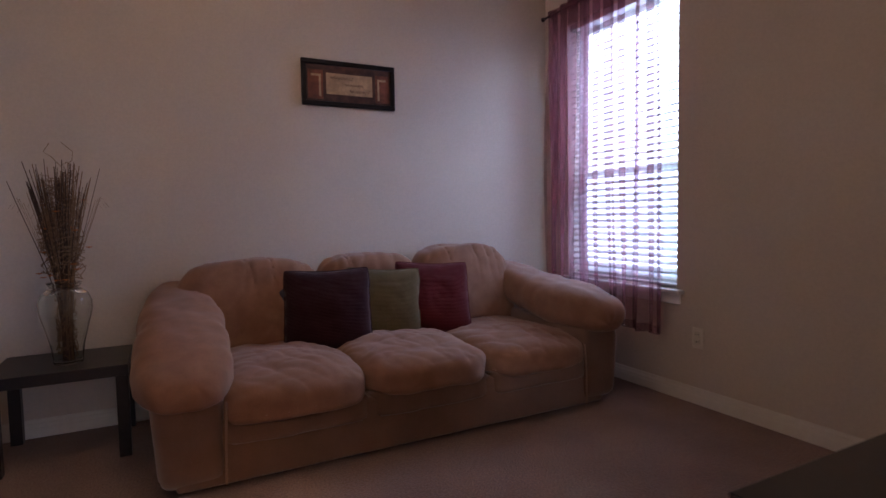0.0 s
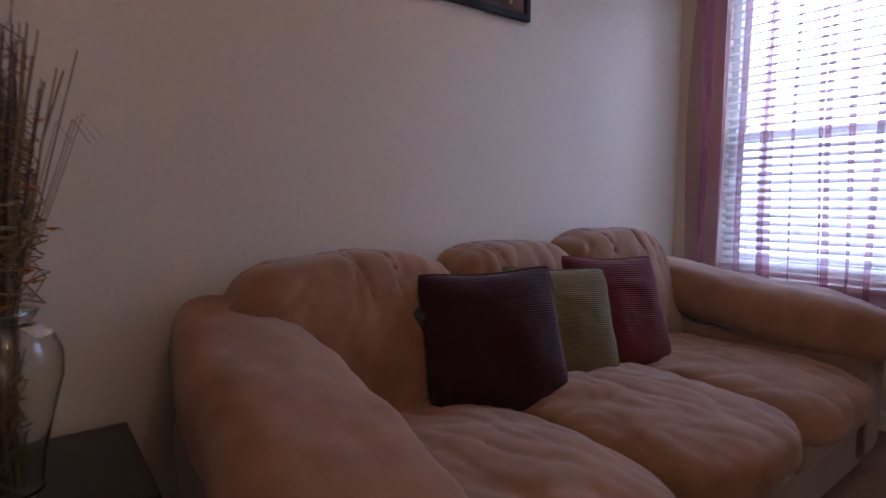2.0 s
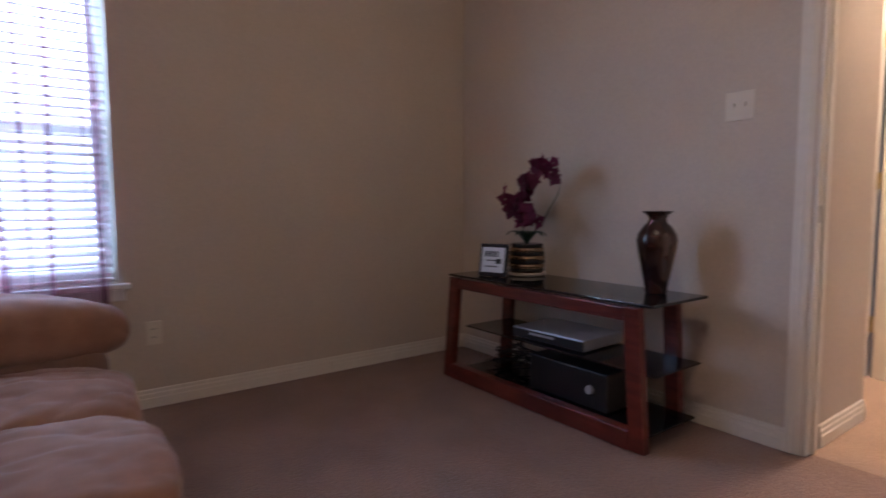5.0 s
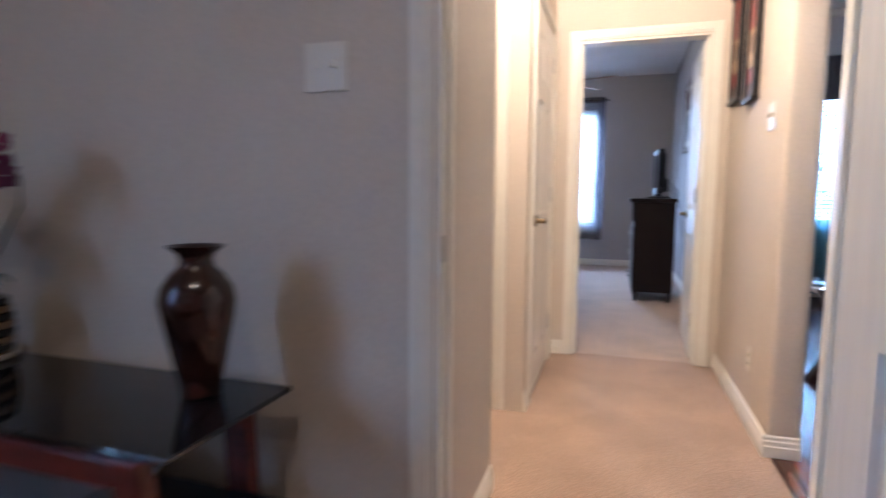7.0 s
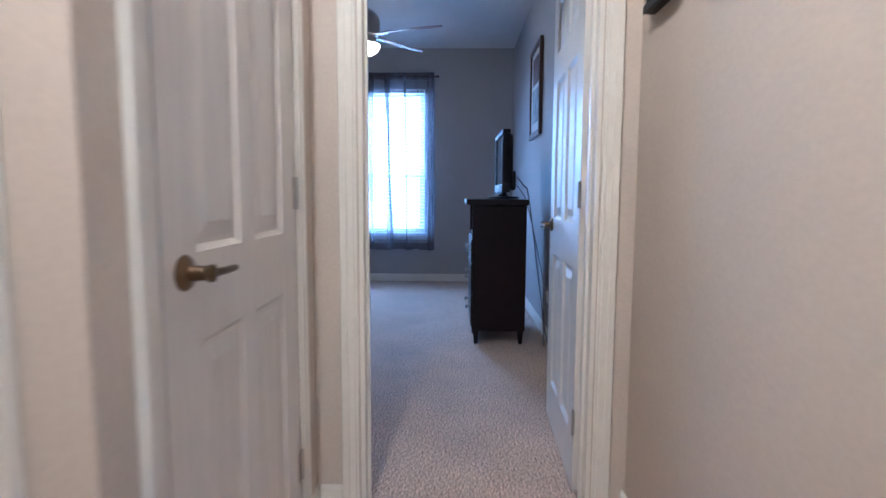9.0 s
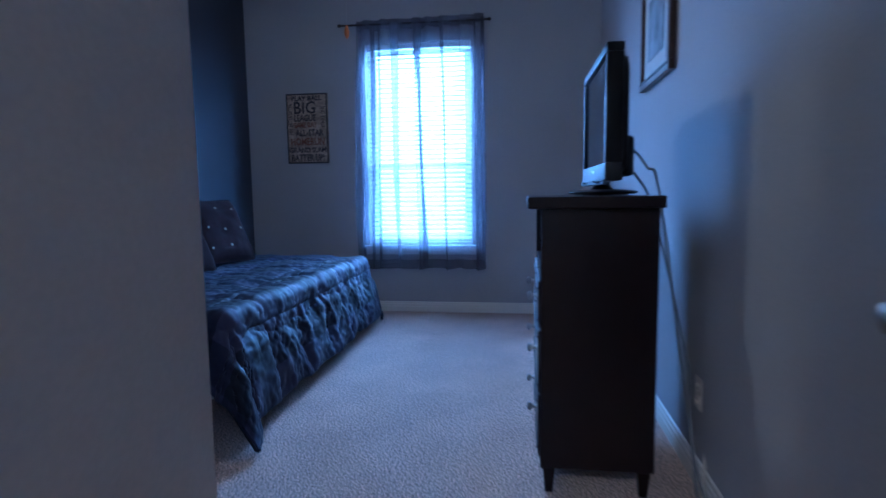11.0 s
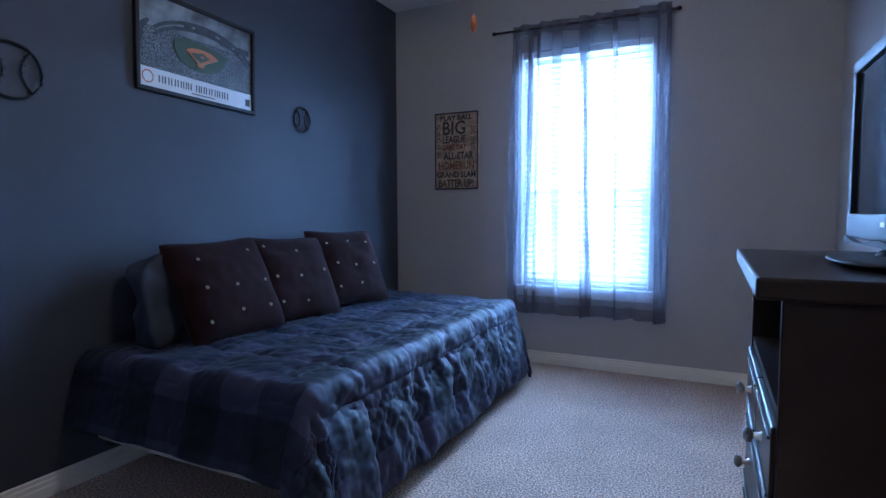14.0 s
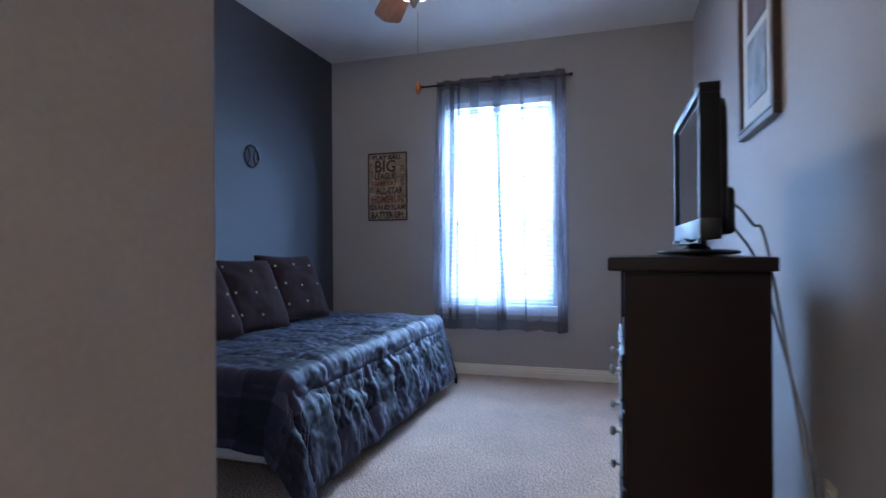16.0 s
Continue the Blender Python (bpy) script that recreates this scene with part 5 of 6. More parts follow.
def dresser():
    cx, cy = .64, 2.46
    root = thing("dresser", "tall espresso wood media dresser with drawers and pewter knobs", "dresser", (cx, cy, 0))
    root.scale = (1, 1, .976)
    fx, bx = .428 - cx, .805 - cx
    y0, y1 = 2.085 - cy, 2.825 - cy
    part("top", boxed(fx - .045, bx + .01, y0 - .04, y1 + .04, 1.020, 1.060, .006, 2), M_ESP, root)
    for a, b in ((y0, y0 + .022), (y1 - .022, y1)):
        part("side_panel", boxed(fx, bx, a, b, .10, 1.019, .002, 1), M_ESP, root)
    part("back_panel", boxed(bx - .012, bx - .002, y0 + .0225, y1 - .0225, .10, 1.018), M_ESP, root)
    part("shelf", boxed(fx + .004, bx - .0125, y0 + .0225, y1 - .0225, .775, .797), M_ESP, root)
    part("bottom", boxed(fx + .004, bx - .0125, y0 + .0225, y1 - .0225, .10, .122), M_ESP, root)
    for fxx in (fx + .03, bx - .03):
        for yy in (y0 + .03, y1 - .03):
            part("foot", lathe([(.017, .002), (.019, .01), (.028, .09), (.029, .0995)], 4), M_ESP, root, "", False, pose(fxx, yy, 0, 0, 0, 45))
    part("apron", boxed(fx + .002, fx + .020, y0 + .06, y1 - .06, .065, .0995, .003, 1), M_ESP, root)
    ym = (y0 + y1) / 2
    rows = ((.600, .768, ((y0 + .026, ym - .003), (ym + .003, y1 - .026))), (.365, .592, ((y0 + .026, y1 - .026),)), (.130, .357, ((y0 + .026, y1 - .026),)))
    for z0, z1, spans in rows:
        for a, b in spans:
            dr = part("drawer", boxed(fx - .008, fx + .34, a, b, z0, z1, .003, 1), M_ESP, root)
            part("bead", boxed(fx - .0125, fx - .0075, a + .02, b - .02, z1 - .032, z1 - .025, .001, 1), M_ESP, dr)
            part("bead", boxed(fx - .0125, fx - .0075, a + .02, b - .02, z0 + .020, z0 + .027, .001, 1), M_ESP, dr)
            ks = ((a + b) / 2,) if len(spans) == 2 else (a + .18, b - .18)
            for k in ks:
                part("knob", lathe([(.012, 0), (.008, .005), (.007, .016), (.016, .022), (.017, .030), (.010, .036)], 18), M_KNOB, dr, "pewter knob", True, pose(fx - .008, k, (z0 + z1) / 2, 0, -90, 0))


dresser()

# television
M_BEZEL = mat("gloss_black_plastic", (.010, .010, .012), .42, grain=.02, spec=.22)
M_SCREEN = mat("dark_tv_screen", (.008, .009, .012), .07, spec=.5)
M_TVSILVER = mat("grey_silver_trim", (.07, .085, .11), .65, .0, spec=.2)
tv = thing("television", "small flat television, switched off, on the dresser", "television", (.658, 2.36, 1.0355), .6)
tv.scale = (1, .93, .97)
part("foot", soft(bmesh.new(), .24, .40, .022, (.0, 0, .0115), 2.4, 18), M_BEZEL, tv, "", True)
part("neck", lathe([(.045, .02), (.030, .035), (.026, .085)], 20), M_BEZEL, tv, "", True)
bm = bmesh.new()
for y0, y1, z0, z1 in ((-.32, .32, .50, .53), (-.32, .32, .085, .145), (-.32, -.29, .145, .50), (.29, .32, .145, .50)):
    box(bm, -.035, .02, y0, y1, z0, z1, .004, 2)
part("bezel", bm, M_BEZEL, tv, "", True)
part("screen", boxed(-.026, -.012, -.2895, .2895, .1455, .4995), M_SCREEN, tv)
bm = bmesh.new()
ny = 24
ring = []
for i in range(ny + 1):
    y = -.315 + .63 * i / ny
    zt = .084 + .007 * math.cos(2 * math.pi * (y / .315) * .9)
    ring.append([bm.verts.new(p) for p in ((-.041, y, .074), (-.030, y, .072), (-.030, y, zt), (-.041, y, zt - .002))])
for p, q in zip(ring, ring[1:]):
    for k in range(4):
        bm.faces.new((p[k], p[(k + 1) % 4], q[(k + 1) % 4], q[k]))
bm.faces.new(ring[0])
bm.faces.new(ring[-1][::-1])
part("wave_trim", bm, M_TVSILVER, tv, "grey silver wave-shaped trim", True)
part("back_shell", soft(bmesh.new(), .04, .59, .40, (.026, 0, .31), 7, 12), M_BEZEL, tv, "", True)
part("back_bulge", boxed(.036, .07, -.24, .24, .10, .24, .015, 3), M_BEZEL, tv, "", True)
part("badge", boxed(-.0365, -.0352, -.03, .0, .118, .128), M_PLATE, tv)
for ob in tv.children:
    if not ob.name.startswith(("foot", "neck")):
        ob.location.z -= .035


def cord(name, label, paths, material, r=.004):
    root = thing(name, label, "cable", paths[0][0])
    o = Vector(paths[0][0])
    for pts in paths:
        pts = [Vector(p) for p in pts]
        smooth_pts = []
        for i in range(len(pts) - 1):
            p0, p1, p2, p3 = pts[max(0, i - 1)], pts[i], pts[i + 1], pts[min(len(pts) - 1, i + 2)]
            for k in range(6):
                t = k / 6
                smooth_pts.append(.5 * ((2 * p1) + (p2 - p0) * t + (2 * p0 - 5 * p1 + 4 * p2 - p3) * t * t + (3 * p1 - p0 - 3 * p2 + p3) * t ** 3) - o)
        smooth_pts.append(pts[-1] - o)
        part("cable", tube(bmesh.new(), smooth_pts, r, 7), material, root, "", True)
    return root


M_GREYCORD = mat("grey_cable", (.22, .22, .23), .5)
cord("television_cables", "grey cables looping down behind the dresser", [[(.70, 2.30, 1.20), (.755, 2.28, 1.19), (.80, 2.27, 1.13), (.835, 2.26, 1.065), (.90, 2.2, .55), (.94, 2.14, .18), (.93, 2.02, .012)], [(.70, 2.52, 1.17), (.75, 2.48, 1.15), (.80, 2.44, 1.10), (.86, 2.4, .95), (.97, 2.3, .4)], [(.97, 2.30, .40), (.95, 2.16, .15), (.96, 1.95, .012), (.97, 1.75, .012)]], M_GREYCORD, .0045)
cord("white_extension_cord", "white extension cord lying along the skirting", [[(1.022, 2.22, .24), (.99, 2.16, .12), (.96, 2.06, .014), (.985, 1.9, .012), (.985, 1.62, .012)]], M_PLATE, .006)
plate("wall_outlet", "ivory duplex outlet behind the dresser", (BX1, 2.24, .33), -90, kind_of="outlet")
plate("light_switch", "ivory light switch inside the bedroom doorway", (-.17, .47, 1.37), 90)

# framed print on the dresser wall
M_WALNUT = mat("walnut_frame", (.075, .035, .020), .35, grain=.25, size=50)
M_MATT = mat("cream_mat_board", (.52, .50, .46), .7, grain=.03)
pr = framed("wall_picture", "walnut framed matted print on the grey wall", (BX1 - .001, 2.97, 1.93), -90, .58, .76, .045, M_WALNUT, "picture", .030)
flat("mat_board", pr, M_MATT, -.246, .246, -.336, .336, -.016)
flat("print", pr, M_SKYGREY, -.15, .15, -.26, .02, -.0195)
flat("print", pr, M_ART_DARK, -.15, .15, .06, .28, -.0195)
for s in ((-.262, .262, -.352, -.346), (-.262, .262, .346, .352)):
    part("bead", boxed(s[0], s[1], -.034, -.029, s[2], s[3], .001, 1), M_BLACK, pr)

# ceiling fan
M_BLADE = mat("walnut_fan_blade", (.16, .085, .060), .4, grain=.2, size=40, stretch=(.15, 1, 1))
M_PEWTER = mat("brushed_nickel_fan", (.42, .40, .38), .3, 1.0, grain=.05)
M_BOWL = glow("lit_frosted_bowl", (1.0, .80, .52), 5.0)
fan = thing("ceiling_fan", "five-blade ceiling fan with a lit frosted bowl", "ceiling fan", (-.40, 2.6, CEIL))
fan.scale = (1, 1, 1.08)
part("canopy", lathe([(.03, -.07), (.06, -.05), (.07, -.001)], 28), M_PEWTER, fan, "", True)
part("downrod", lathe([(.012, -.30), (.012, -.06)], 14), M_PEWTER, fan, "", True)
part("motor", lathe([(.05, -.50), (.10, -.48), (.115, -.44), (.115, -.37), (.09, -.33), (.03, -.29)], 36), M_PEWTER, fan, "", True)
for k in range(5):
    m = pose(0, 0, -.475, 0, 0, 52 + 72 * k)
    br = part("bracket", boxed(.09, .20, -.018, .018, -.006, .002, .002, 1), M_PEWTER, fan, "", False, m)
    bm = bmesh.new()
    rows = []
    for j in range(15):
        f = j / 14
        w = .055 + .018 * f
        if f > .86:
            w *= math.sqrt(max(.02, 1 - ((f - .86) / .14) ** 2))
        rows.append([bm.verts.new((.17 + .47 * f, s * w, s * w * .21 + z)) for s in (-1, 1) for z in (0, .006)])
    for p, q in zip(rows, rows[1:]):
        for a, b in ((0, 1), (1, 3), (3, 2), (2, 0)):
            bm.faces.new((p[a], p[b], q[b], q[a]))
    bm.faces.new((rows[0][0], rows[0][1], rows[0][3], rows[0][2]))
    bm.faces.new((rows[-1][0], rows[-1][2], rows[-1][3], rows[-1][1]))
    part("blade", bm, M_BLADE, fan, "", False, m)
part("light_fitter", lathe([(.085, -.54), (.09, -.50), (.05, -.499)], 28), M_PEWTER, fan, "", True)
bo = part("light_bowl", lathe([(.012, -.625), (.06, -.612), (.10, -.585), (.118, -.552), (.115, -.542)], 36), M_BOWL, fan, "lit frosted glass bowl", True)
bo.visible_shadow = False
part("finial", lathe([(.004, -.66), (.012, -.648), (.018, -.635), (.03, -.624)], 20), M_PEWTER, fan, "", True)
pc = part("pull_chain", tube(bmesh.new(), [(.03, .03, -.50), (.035, .035, -.54), (.012, .010, -.67), (.012, .010, -.95)], .0016, 5), M_PEWTER, fan)
part("pull_knob", lathe([(.004, -.998), (.010, -.985), (.011, -.97), (.005, -.948)], 14, None, (.012, .010, 0)), M_ORANGE, pc, "small wooden pull knob", True)


# ---- hall ----
M_ART_WINE = mat("wine_red_art", (.22, .030, .022), .55, grain=.2, size=50, blotch=.4, bsize=9)
for y, z in ((-.24, 1.87), (-.63, 1.82)):
    hp = framed("wall_picture", "narrow dark framed wine and cream panel picture", (HX1 - .001, y, z), -90, .22, .60, .022, M_FRAME_BLACK, "picture", .030)
    tagged(hp, group="pair of narrow hall pictures")
    flat("print", hp, M_ART_WINE, -.088, .088, -.278, .278, -.016)
    flat("cream_panel", hp, M_ART_CREAM, -.075, .075, -.13, .05, -.0195)
    shape(hp, "motif", M_ART_DARK, arc(.0, -.02, .03, .05, 0, 345, 23), -.0215)
    flat("lower_band", hp, M_ART_DARK, -.088, .088, -.278, -.21, -.0190)
    part("rail", boxed(-.112, .112, -.036, -.0305, -.30, -.275, .003, 1), M_FRAME_BLACK, hp)
    part("rail", boxed(-.112, .112, -.036, -.0305, .275, .30, .003, 1), M_FRAME_BLACK, hp)
plate("light_switch", "glossy ivory double switch on the hall wall", (HX1, -1.01, 1.40), -90, .117, .117, "switch", 2)
plate("wall_outlet", "ivory duplex outlet low on the hall wall", (HX1, -.88, .31), -90, kind_of="outlet")

# ---- living room beyond the hall ----
M_PALE = mat("pale_grey_wall_paint", (.60, .58, .58), .75, grain=.03, size=90, blotch=.03, bump=.3, bdist=.0015)
M_PLANK = mat("red_brown_wood_floor", (.080, .024, .013), .26, grain=.25, size=30, blotch=.25, bsize=4, bump=.06, bdist=.0005, stretch=(1, .12, 1), vary=.25)
M_GROUT = mat("dark_floor_underlay", (.02, .010, .008), .8)
LX1, LY1, LC = 6.5, 3.0, 2.95
LW = (2.0, 3.15, .75, 2.25)
LD = (4.0, 4.86)
wall("wall_living_north", "y", LY1, BX1 + T, LX1 + T, .13, M_PALE, [LW, (*LD, 0, DH)], z1=LC, label="pale grey living room wall with a glazed door")
wall("wall_living_east", "x", LX1, AY1, LY1, T, M_PALE, z1=LC, label="pale grey living room wall")
wall("wall_living_south", "y", AY1, AX1 + T, LX1, T, M_PALE, z1=LC, label="pale grey living room wall")
wall("wall_living_south_face", "y", AY1 + T, .71, AX1 + T, .006, M_PALE, z1=LC, label="pale grey living room wall")
wall("wall_living_header", "x", 1.15, AY1 + T, 0, .05, M_PALE, z0=CEIL, z1=LC, label="pale grey header above the hall opening")
wall("wall_living_west_face", "x", BX1 + T, T, LY1, .006, M_PALE, z1=LC, label="pale grey living room wall")
wall("wall_living_hall_face", "x", HX1 + .125, -1.19, 0, .006, M_PALE, z1=CEIL, label="pale grey back of the hall wall")
structure("ceiling_living", boxed(1.15, LX1 + .1, AY1, LY1 + .1, LC, LC + .1), M_CEIL, "white living room ceiling", "ceiling")
structure("trim_crown", boxed(BX1 + T, LX1, LY1 - .05, LY1 - .002, LC - .08, LC - .002, .02, 3), M_TRIM, "white crown moulding", "trim")
slab = boxed(HX1 + .02, LX1 + .1, AY1 + .05, 0, -.1, -.014)
box(slab, BX1 + T, LX1 + .1, 0, LY1 + .1, -.1, -.014)
fl = structure("floor_living", slab, M_GROUT, "red brown plank floor", "floor")
bm = boxed(-.0605, .0605, -.595, .595, 0, .012, .001, 1)
plank_me = mesh_of("plank", bm, M_PLANK)
rnd = random.Random(4)
for i in range(22):
    x = HX1 + .095 + i * .123
    for j in range(5):
        y = AY1 + .55 + j * 1.194 + (i * .37) % 1.0 * .5 - .25
        if y + .6 > LY1 + .05 or y - .6 < AY1 + .02 or (x < BX1 + T + .07 and y + .6 > 0):
            continue
        ob = new("plank", plank_me)
        ob.parent = fl
        ob.location = (x, y, -.012)
wide = bmesh.new()
for i in range(10):
    x0 = HX1 + .095 + 22 * .123 - .06 + i * .25
    box(wide, x0, x0 + .247, AY1 + .08, LY1 - .01, -.012, 0)
tagged(part("far_planks", wide, M_PLANK, fl), kind="stuff")
baseboard("baseboard_living_north", (LD[0] - .08, LY1), (BX1 + T, LY1))

# glazed door with a blind
dl = tagged(new("door_living"), "white glazed back door with a bright blind", "door", kind="structure")
dl.matrix_basis = pose(LD[0], LY1 + .03, 0)
dw = LD[1] - LD[0]
bm = bmesh.new()
for x0, x1, z0, z1 in ((.02, .13, .01, 2.01), (dw - .13, dw - .02, .01, 2.01), (.13, dw - .13, .01, .22), (.13, dw - .13, 1.89, 2.01)):
    box(bm, x0, x1, 0, .042, z0, z1)
part("leaf", bm, M_DOOR, dl)
pn = part("pane", boxed(.128, dw - .128, .018, .024, .218, 1.892), M_GLASS, dl)
pn.visible_shadow = False
part("knob", lathe([(.028, 0), (.012, .01), (.012, .035), (.028, .045), (.026, .062), (.012, .068)], 20), M_CHROME, dl, "", True, pose(.075, 0, .93, 90, 0, 0))
part("deadbolt", lathe([(.026, 0), (.026, .012), (.012, .02)], 20), M_CHROME, dl, "", True, pose(.075, 0, 1.07, 90, 0, 0))
casing("door_frame_living", LD[0], LD[1], DH, pose(0, LY1, 0), both=False, depth=.13)
blind("window_blind", pose(LD[0] + .13, LY1 - .035, .24), dw - .26, 1.62, 25, "white slat blind on the glazed back door", 34)
window("window_3", pose(LW[0], LY1, LW[2]), LW[1] - LW[0], LW[3] - LW[2], "white vinyl window in the living room")
blind("window_blind", pose(LW[0], LY1, LW[2]), LW[1] - LW[0], LW[3] - LW[2], 20, "white slat blind behind teal curtains", 32)
plate("light_switch", "ivory light switch beside the back door", (3.80, LY1, 1.36), 0)
M_TEAL = sheer("teal_curtain_cloth", (.06, .17, .24), .25)
M_VAL = mat("charcoal_satin_valance", (.055, .055, .075), .5, grain=.1, size=200, sheen=.2)
curtain("teal_curtain", pose(1.87, LY1 - .10, 0), .75, .05, 2.38, M_TEAL, "sheer teal curtain panel beside the window", 6, .03, seed=3.0)
curtain("teal_curtain", pose(2.70, LY1 - .10, 0), .62, .05, 2.38, M_TEAL, "sheer teal curtain panel beside the window", 6, .03, seed=8.0)
curtain("valance", pose(1.85, LY1 - .135, 0), 1.50, 2.03, 2.47, M_VAL, "gathered charcoal satin valance", 13, .025, seed=5.0)
rod("curtain_rod", (1.80, LY1 - .115, 2.44), (3.45, LY1 - .115, 2.44), "dark rod with a finial over the valance")

M_TABLEGLASS = glass("pale_green_table_glass", (.88, .96, .93))
M_DKWOOD = mat("dark_espresso_table_wood", (.035, .014, .010), .3, grain=.25, size=40, stretch=(1, 1, .2))


def glass_table(at, r, h, label):
    root = thing("glass_table", label, "table", at, 20)
    part("tabletop", lathe([(r - .004, h - .010), (r, h - .007), (r, h - .002), (r - .003, h)], 48), M_TABLEGLASS, root, "", True)
    part("ring", lathe([(r * .72, h - .055), (r * .78, h - .055), (r * .78, h - .030), (r * .72, h - .030), (r * .72, h - .055)], 40, cap=False), M_CHROME, root, "", True)
    for k in range(4):
        bm = bmesh.new()
        rows = []
        for j in range(11):
            f = j / 10
            x = r * (.80 - .42 * math.sin(math.pi * f) ** 1.0 * .8)
            w = .026 + .026 * (1 - f)
            rows.append([bm.verts.new((x + a, b, .002 + (h - .0125) * f)) for a, b in ((-w, -.018), (w, -.018), (w, .018), (-w, .018))])
        for p, q in zip(rows, rows[1:]):
            for i in range(4):
                bm.faces.new((p[i], p[(i + 1) % 4], q[(i + 1) % 4], q[i]))
        bm.faces.new(rows[0][::-1])
        bm.faces.new(rows[-1])
        part("leg", bm, M_DKWOOD, root, "", True, pose(0, 0, 0, 0, 0, 90 * k))
    part("stretcher", lathe([(r * .50, .16), (r * .50, .19), (r * .02, .19), (r * .02, .16)], 32), M_DKWOOD, root, "", True)
    return root


glass_table((1.63, .0, 0), .33, .56, "round glass end table on curved dark wooden legs")
glass_table((2.62, .85, 0), .40, .56, "round glass coffee table with dark wooden legs")
M_SHADE = glow("lit_white_lampshade", (1.0, .90, .72), 2.2)
M_CELADON = mat("green_glazed_ceramic", (.045, .072, .036), .12, grain=.1, size=20, blotch=.35, bsize=6, spec=.7)
M_BRASS = mat("aged_silver_lamp_base", (.55, .50, .40), .3, 1.0)
lm = thing("table_lamp", "green glazed teardrop lamp with a lit white drum shade", "table lamp", (1.55, -.08, .5605))
part("base", lathe([(.085, 0), (.088, .008), (.070, .018), (.074, .026), (.055, .038)], 36), M_BRASS, lm, "", True)
part("body", lathe([(.055, .038), (.075, .08), (.102, .15), (.110, .20), (.104, .26), (.080, .33), (.048, .40), (.030, .44), (.026, .455)], 44), M_CELADON, lm, "green glazed teardrop body", True)
part("neck", lathe([(.026, .455), (.020, .465), (.020, .50), (.012, .51), (.012, .70)], 20), M_BRASS, lm, "", True)
bm = lathe([(.188, .548), (.172, .865)], 48, cap=False)
bmesh.ops.solidify(bm, geom=bm.faces[:], thickness=.003)
part("shade", bm, M_SHADE, lm, "lit white drum shade", True)
part("finial", lathe([(.006, .86), (.012, .885), (.004, .90)], 14), M_BRASS, lm, "", True)
M_CRYSTAL = glass("cut_crystal", (.96, .98, 1.0))
cr = thing("crystal_cross", "faceted crystal cross ornament on the glass table", "ornament", (1.72, -.17, .5605), -25)
part("base", boxed(-.065, .065, -.03, .03, 0, .05, .012, 1), M_CRYSTAL, cr)
for x0, x1, z0, z1 in ((-.024, .024, .05, .11), (-.024, .024, .11, .17), (-.024, .024, .225, .29), (-.085, -.024, .17, .222), (.024, .085, .17, .222), (-.024, .024, .172, .222)):
    part("facet_block", boxed(x0 + .001, x1 - .001, -.014, .014, z0, z1, .009, 1), M_CRYSTAL, cr)

M_LEATHER = mat("red_brown_leather", (.10, .032, .021), .5, grain=.12, size=120, blotch=.25, bsize=6, bump=.2, bdist=.001)
# same leather for the unlit chair back, its shade put into the colour
M_LEATHER_SHADE = mat("shaded_brown_leather", (.010, .006, .007), .65, grain=.12, size=120, blotch=.2, bsize=6, bump=.2, bdist=.001)
ac = thing("leather_armchair", "red brown leather armchair turned towards the window", "armchair", (2.23, -.72, 0), -31)
part("base", boxed(-.42, .42, -.40, .38, .05, .30, .03, 3), M_LEATHER, ac, "", True)
part("back", soft(bmesh.new(), .92, .26, .62, (0, -.33, .50), 6, 18, .006, 6, 2.0), M_LEATHER, ac, "", True)
part("back_panel", boxed(-.43, .43, -.472, -.455, .08, .78, .008, 2), M_LEATHER_SHADE, ac, "very dark brown back panel, its shade put into the colour", True)
for s in (-1, 1):
    part("arm", soft(bmesh.new(), .20, .80, .52, (s * .40, .0, .33), 5, 16, .006, 6, 5.0 + s), M_LEATHER, ac, "", True)
part("seat_cushion", soft(bmesh.new(), .60, .60, .18, (0, .06, .38), 5, 14, .008, 6, 9.0), M_LEATHER, ac, "", True)
for s in (-1, 1):
    for y in (-.36, .34):
        part("foot", lathe([(.02, .002), (.028, .05)], 12), M_DKWOOD, ac, "", True, pose(s * .36, y, 0))

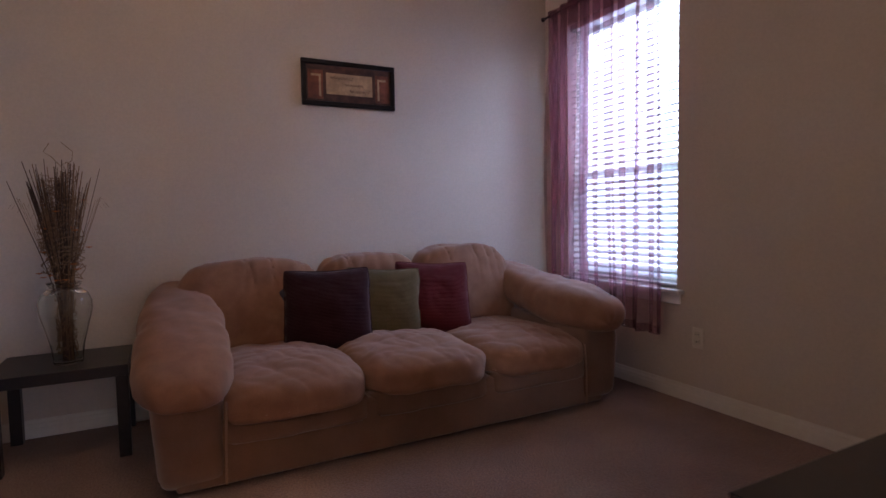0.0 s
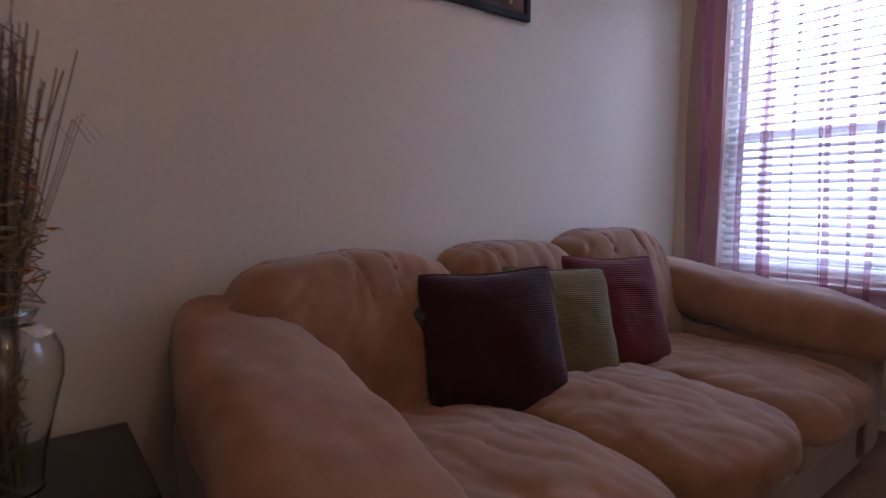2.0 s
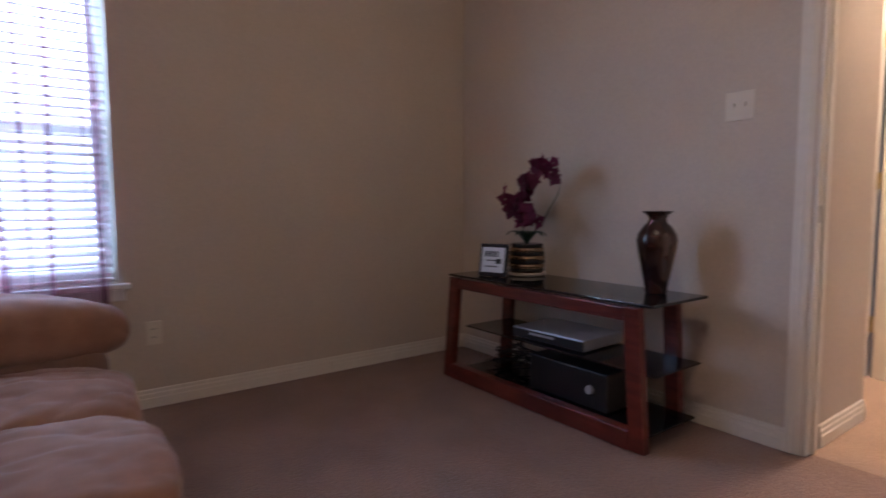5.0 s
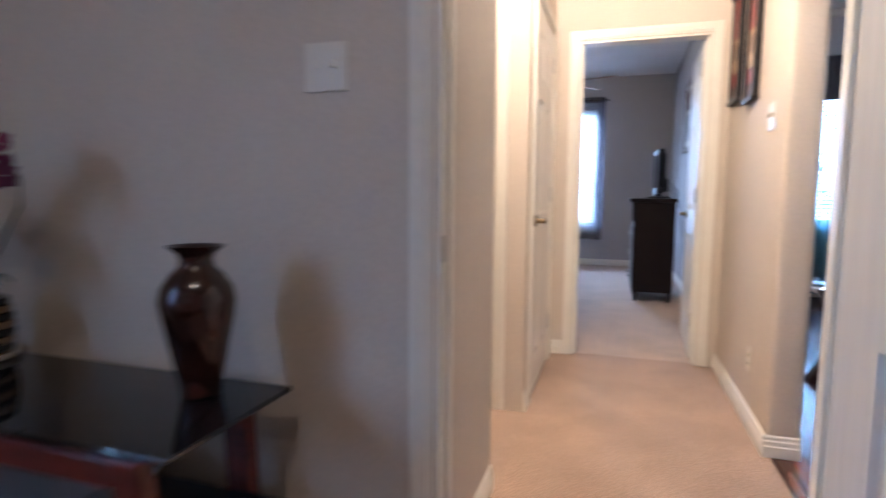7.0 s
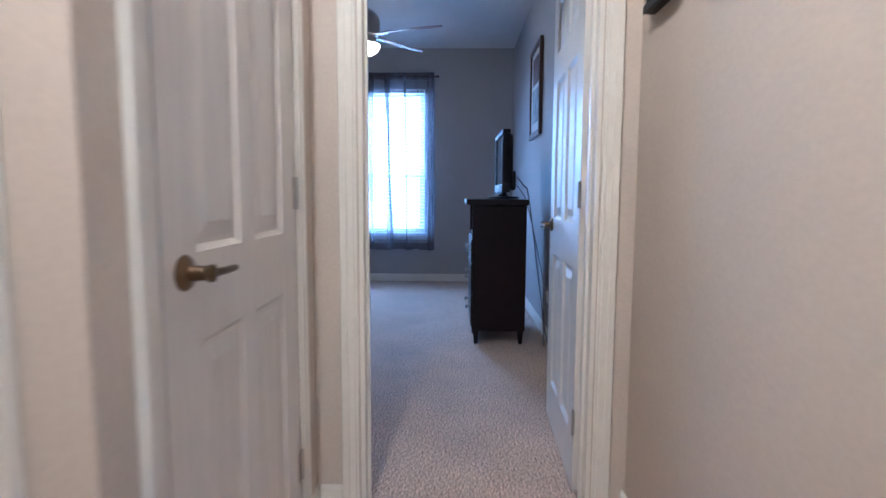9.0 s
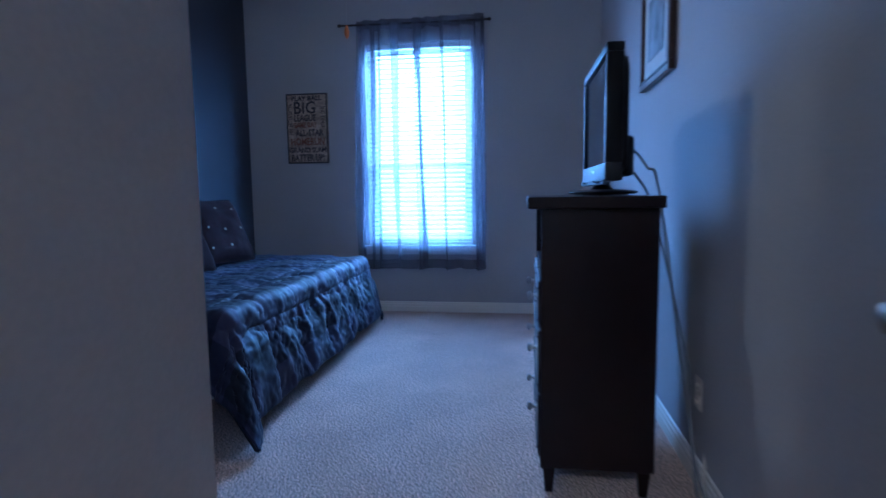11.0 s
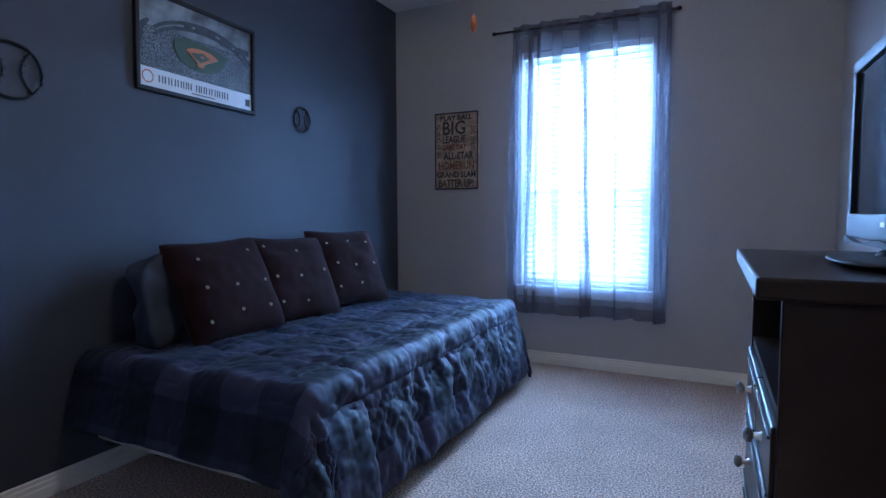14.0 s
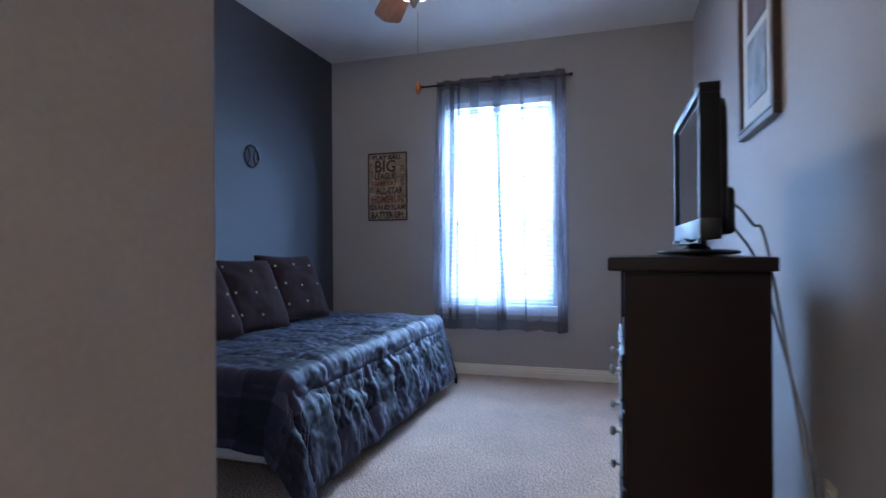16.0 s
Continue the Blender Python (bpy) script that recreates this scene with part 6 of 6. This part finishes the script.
M_TULIP = mat("cream_tulip_petal", (.66, .56, .44), .6, grain=.06, size=60, vary=.1)
M_GREEN = mat("fresh_green_leaf", (.035, .10, .035), .5, grain=.15, size=50, vary=.2)
tvz = thing("tulip_vase", "slim clear glass vase on the coffee table", "vase", (2.52, .74, .5605))
part("body", lathe([(.035, 0), (.036, .01), (.040, .08), (.058, .19), (.054, .188), (.036, .08), (.030, .012)], 28), M_CLEAR, tvz, "", True)
tu = thing("tulips", "bunch of cream tulips in a glass vase", "flowers", (2.52, .74, .575))
rnd = random.Random(21)
for k in range(7):
    a = k * .9
    rr = rnd.uniform(.03, .13)
    tip = Vector((rr * math.cos(a), rr * math.sin(a), rnd.uniform(.24, .33)))
    part("stem", tube(bmesh.new(), [(0, 0, 0), (tip.x * .3, tip.y * .3, .14), tip], .004, 6), M_GREEN, tu, "", True)
    bm = bmesh.new()
    for p in range(6):
        t = p * math.tau / 6
        rows = []
        for j in range(5):
            f = j / 4
            rad, hgt, w = .006 + .026 * math.sin(f * 2.3), .062 * f, .018 * math.sin(math.pi * min(.97, f * .8 + .12))
            c = Vector((rad * math.cos(t), rad * math.sin(t), hgt))
            rows.append([bm.verts.new(tip + c + s * w * Vector((-math.sin(t), math.cos(t), 0))) for s in (-1, 1)])
        for x, y in zip(rows, rows[1:]):
            bm.faces.new((x[0], x[1], y[1], y[0]))
    bmesh.ops.solidify(bm, geom=bm.faces[:], thickness=.001)
    part("bloom", bm, M_TULIP, tu, "", True)


def leafy(at, n, seed, label):
    root = thing("house_plant", label, "plant", at)
    part("pot", lathe([(.11, 0), (.15, .26), (.16, .28), (.145, .28), (.13, .24)], 28), M_DKWOOD, root, "", True)
    rnd = random.Random(seed)
    for k in range(n):
        a, L = rnd.uniform(0, 6.28), rnd.uniform(.16, .30)
        h0, out = rnd.uniform(.40, .95), rnd.uniform(.06, .26)
        base = Vector((out * math.cos(a), out * math.sin(a), h0))
        st = part("stem", tube(bmesh.new(), [(0, 0, .24), (base.x * .35, base.y * .35, h0 * .7), base], .004, 5), M_GREEN, root)
        bm = bmesh.new()
        rows = []
        for j in range(7):
            f = j / 6
            w = .055 * math.sin(math.pi * min(.98, f * .85 + .12))
            c = base + Vector((L * f * math.cos(a), L * f * math.sin(a), .10 * math.sin(f * 2.6) - .06 * f))
            rows.append([bm.verts.new(c + s * w * Vector((-math.sin(a), math.cos(a), 0)) + Vector((0, 0, .012 * abs(s)))) for s in (-1, 0, 1)])
        for x, y in zip(rows, rows[1:]):
            for i in range(2):
                bm.faces.new((x[i], x[i + 1], y[i + 1], y[i]))
        bmesh.ops.solidify(bm, geom=bm.faces[:], thickness=.001)
        part("leaf", bm, M_GREEN, root, "", True)
    return root


leafy((2.72, 1.75, 0), 26, 6, "broad-leaved green house plant in a dark pot by the window")
structure("ground", boxed(-60, 60, -60, 60, -.5, -.15), mat("lawn_ground", (.09, .13, .05), .95, grain=.3, size=8, blotch=.2, bsize=.4), "lawn outside the windows", "ground")
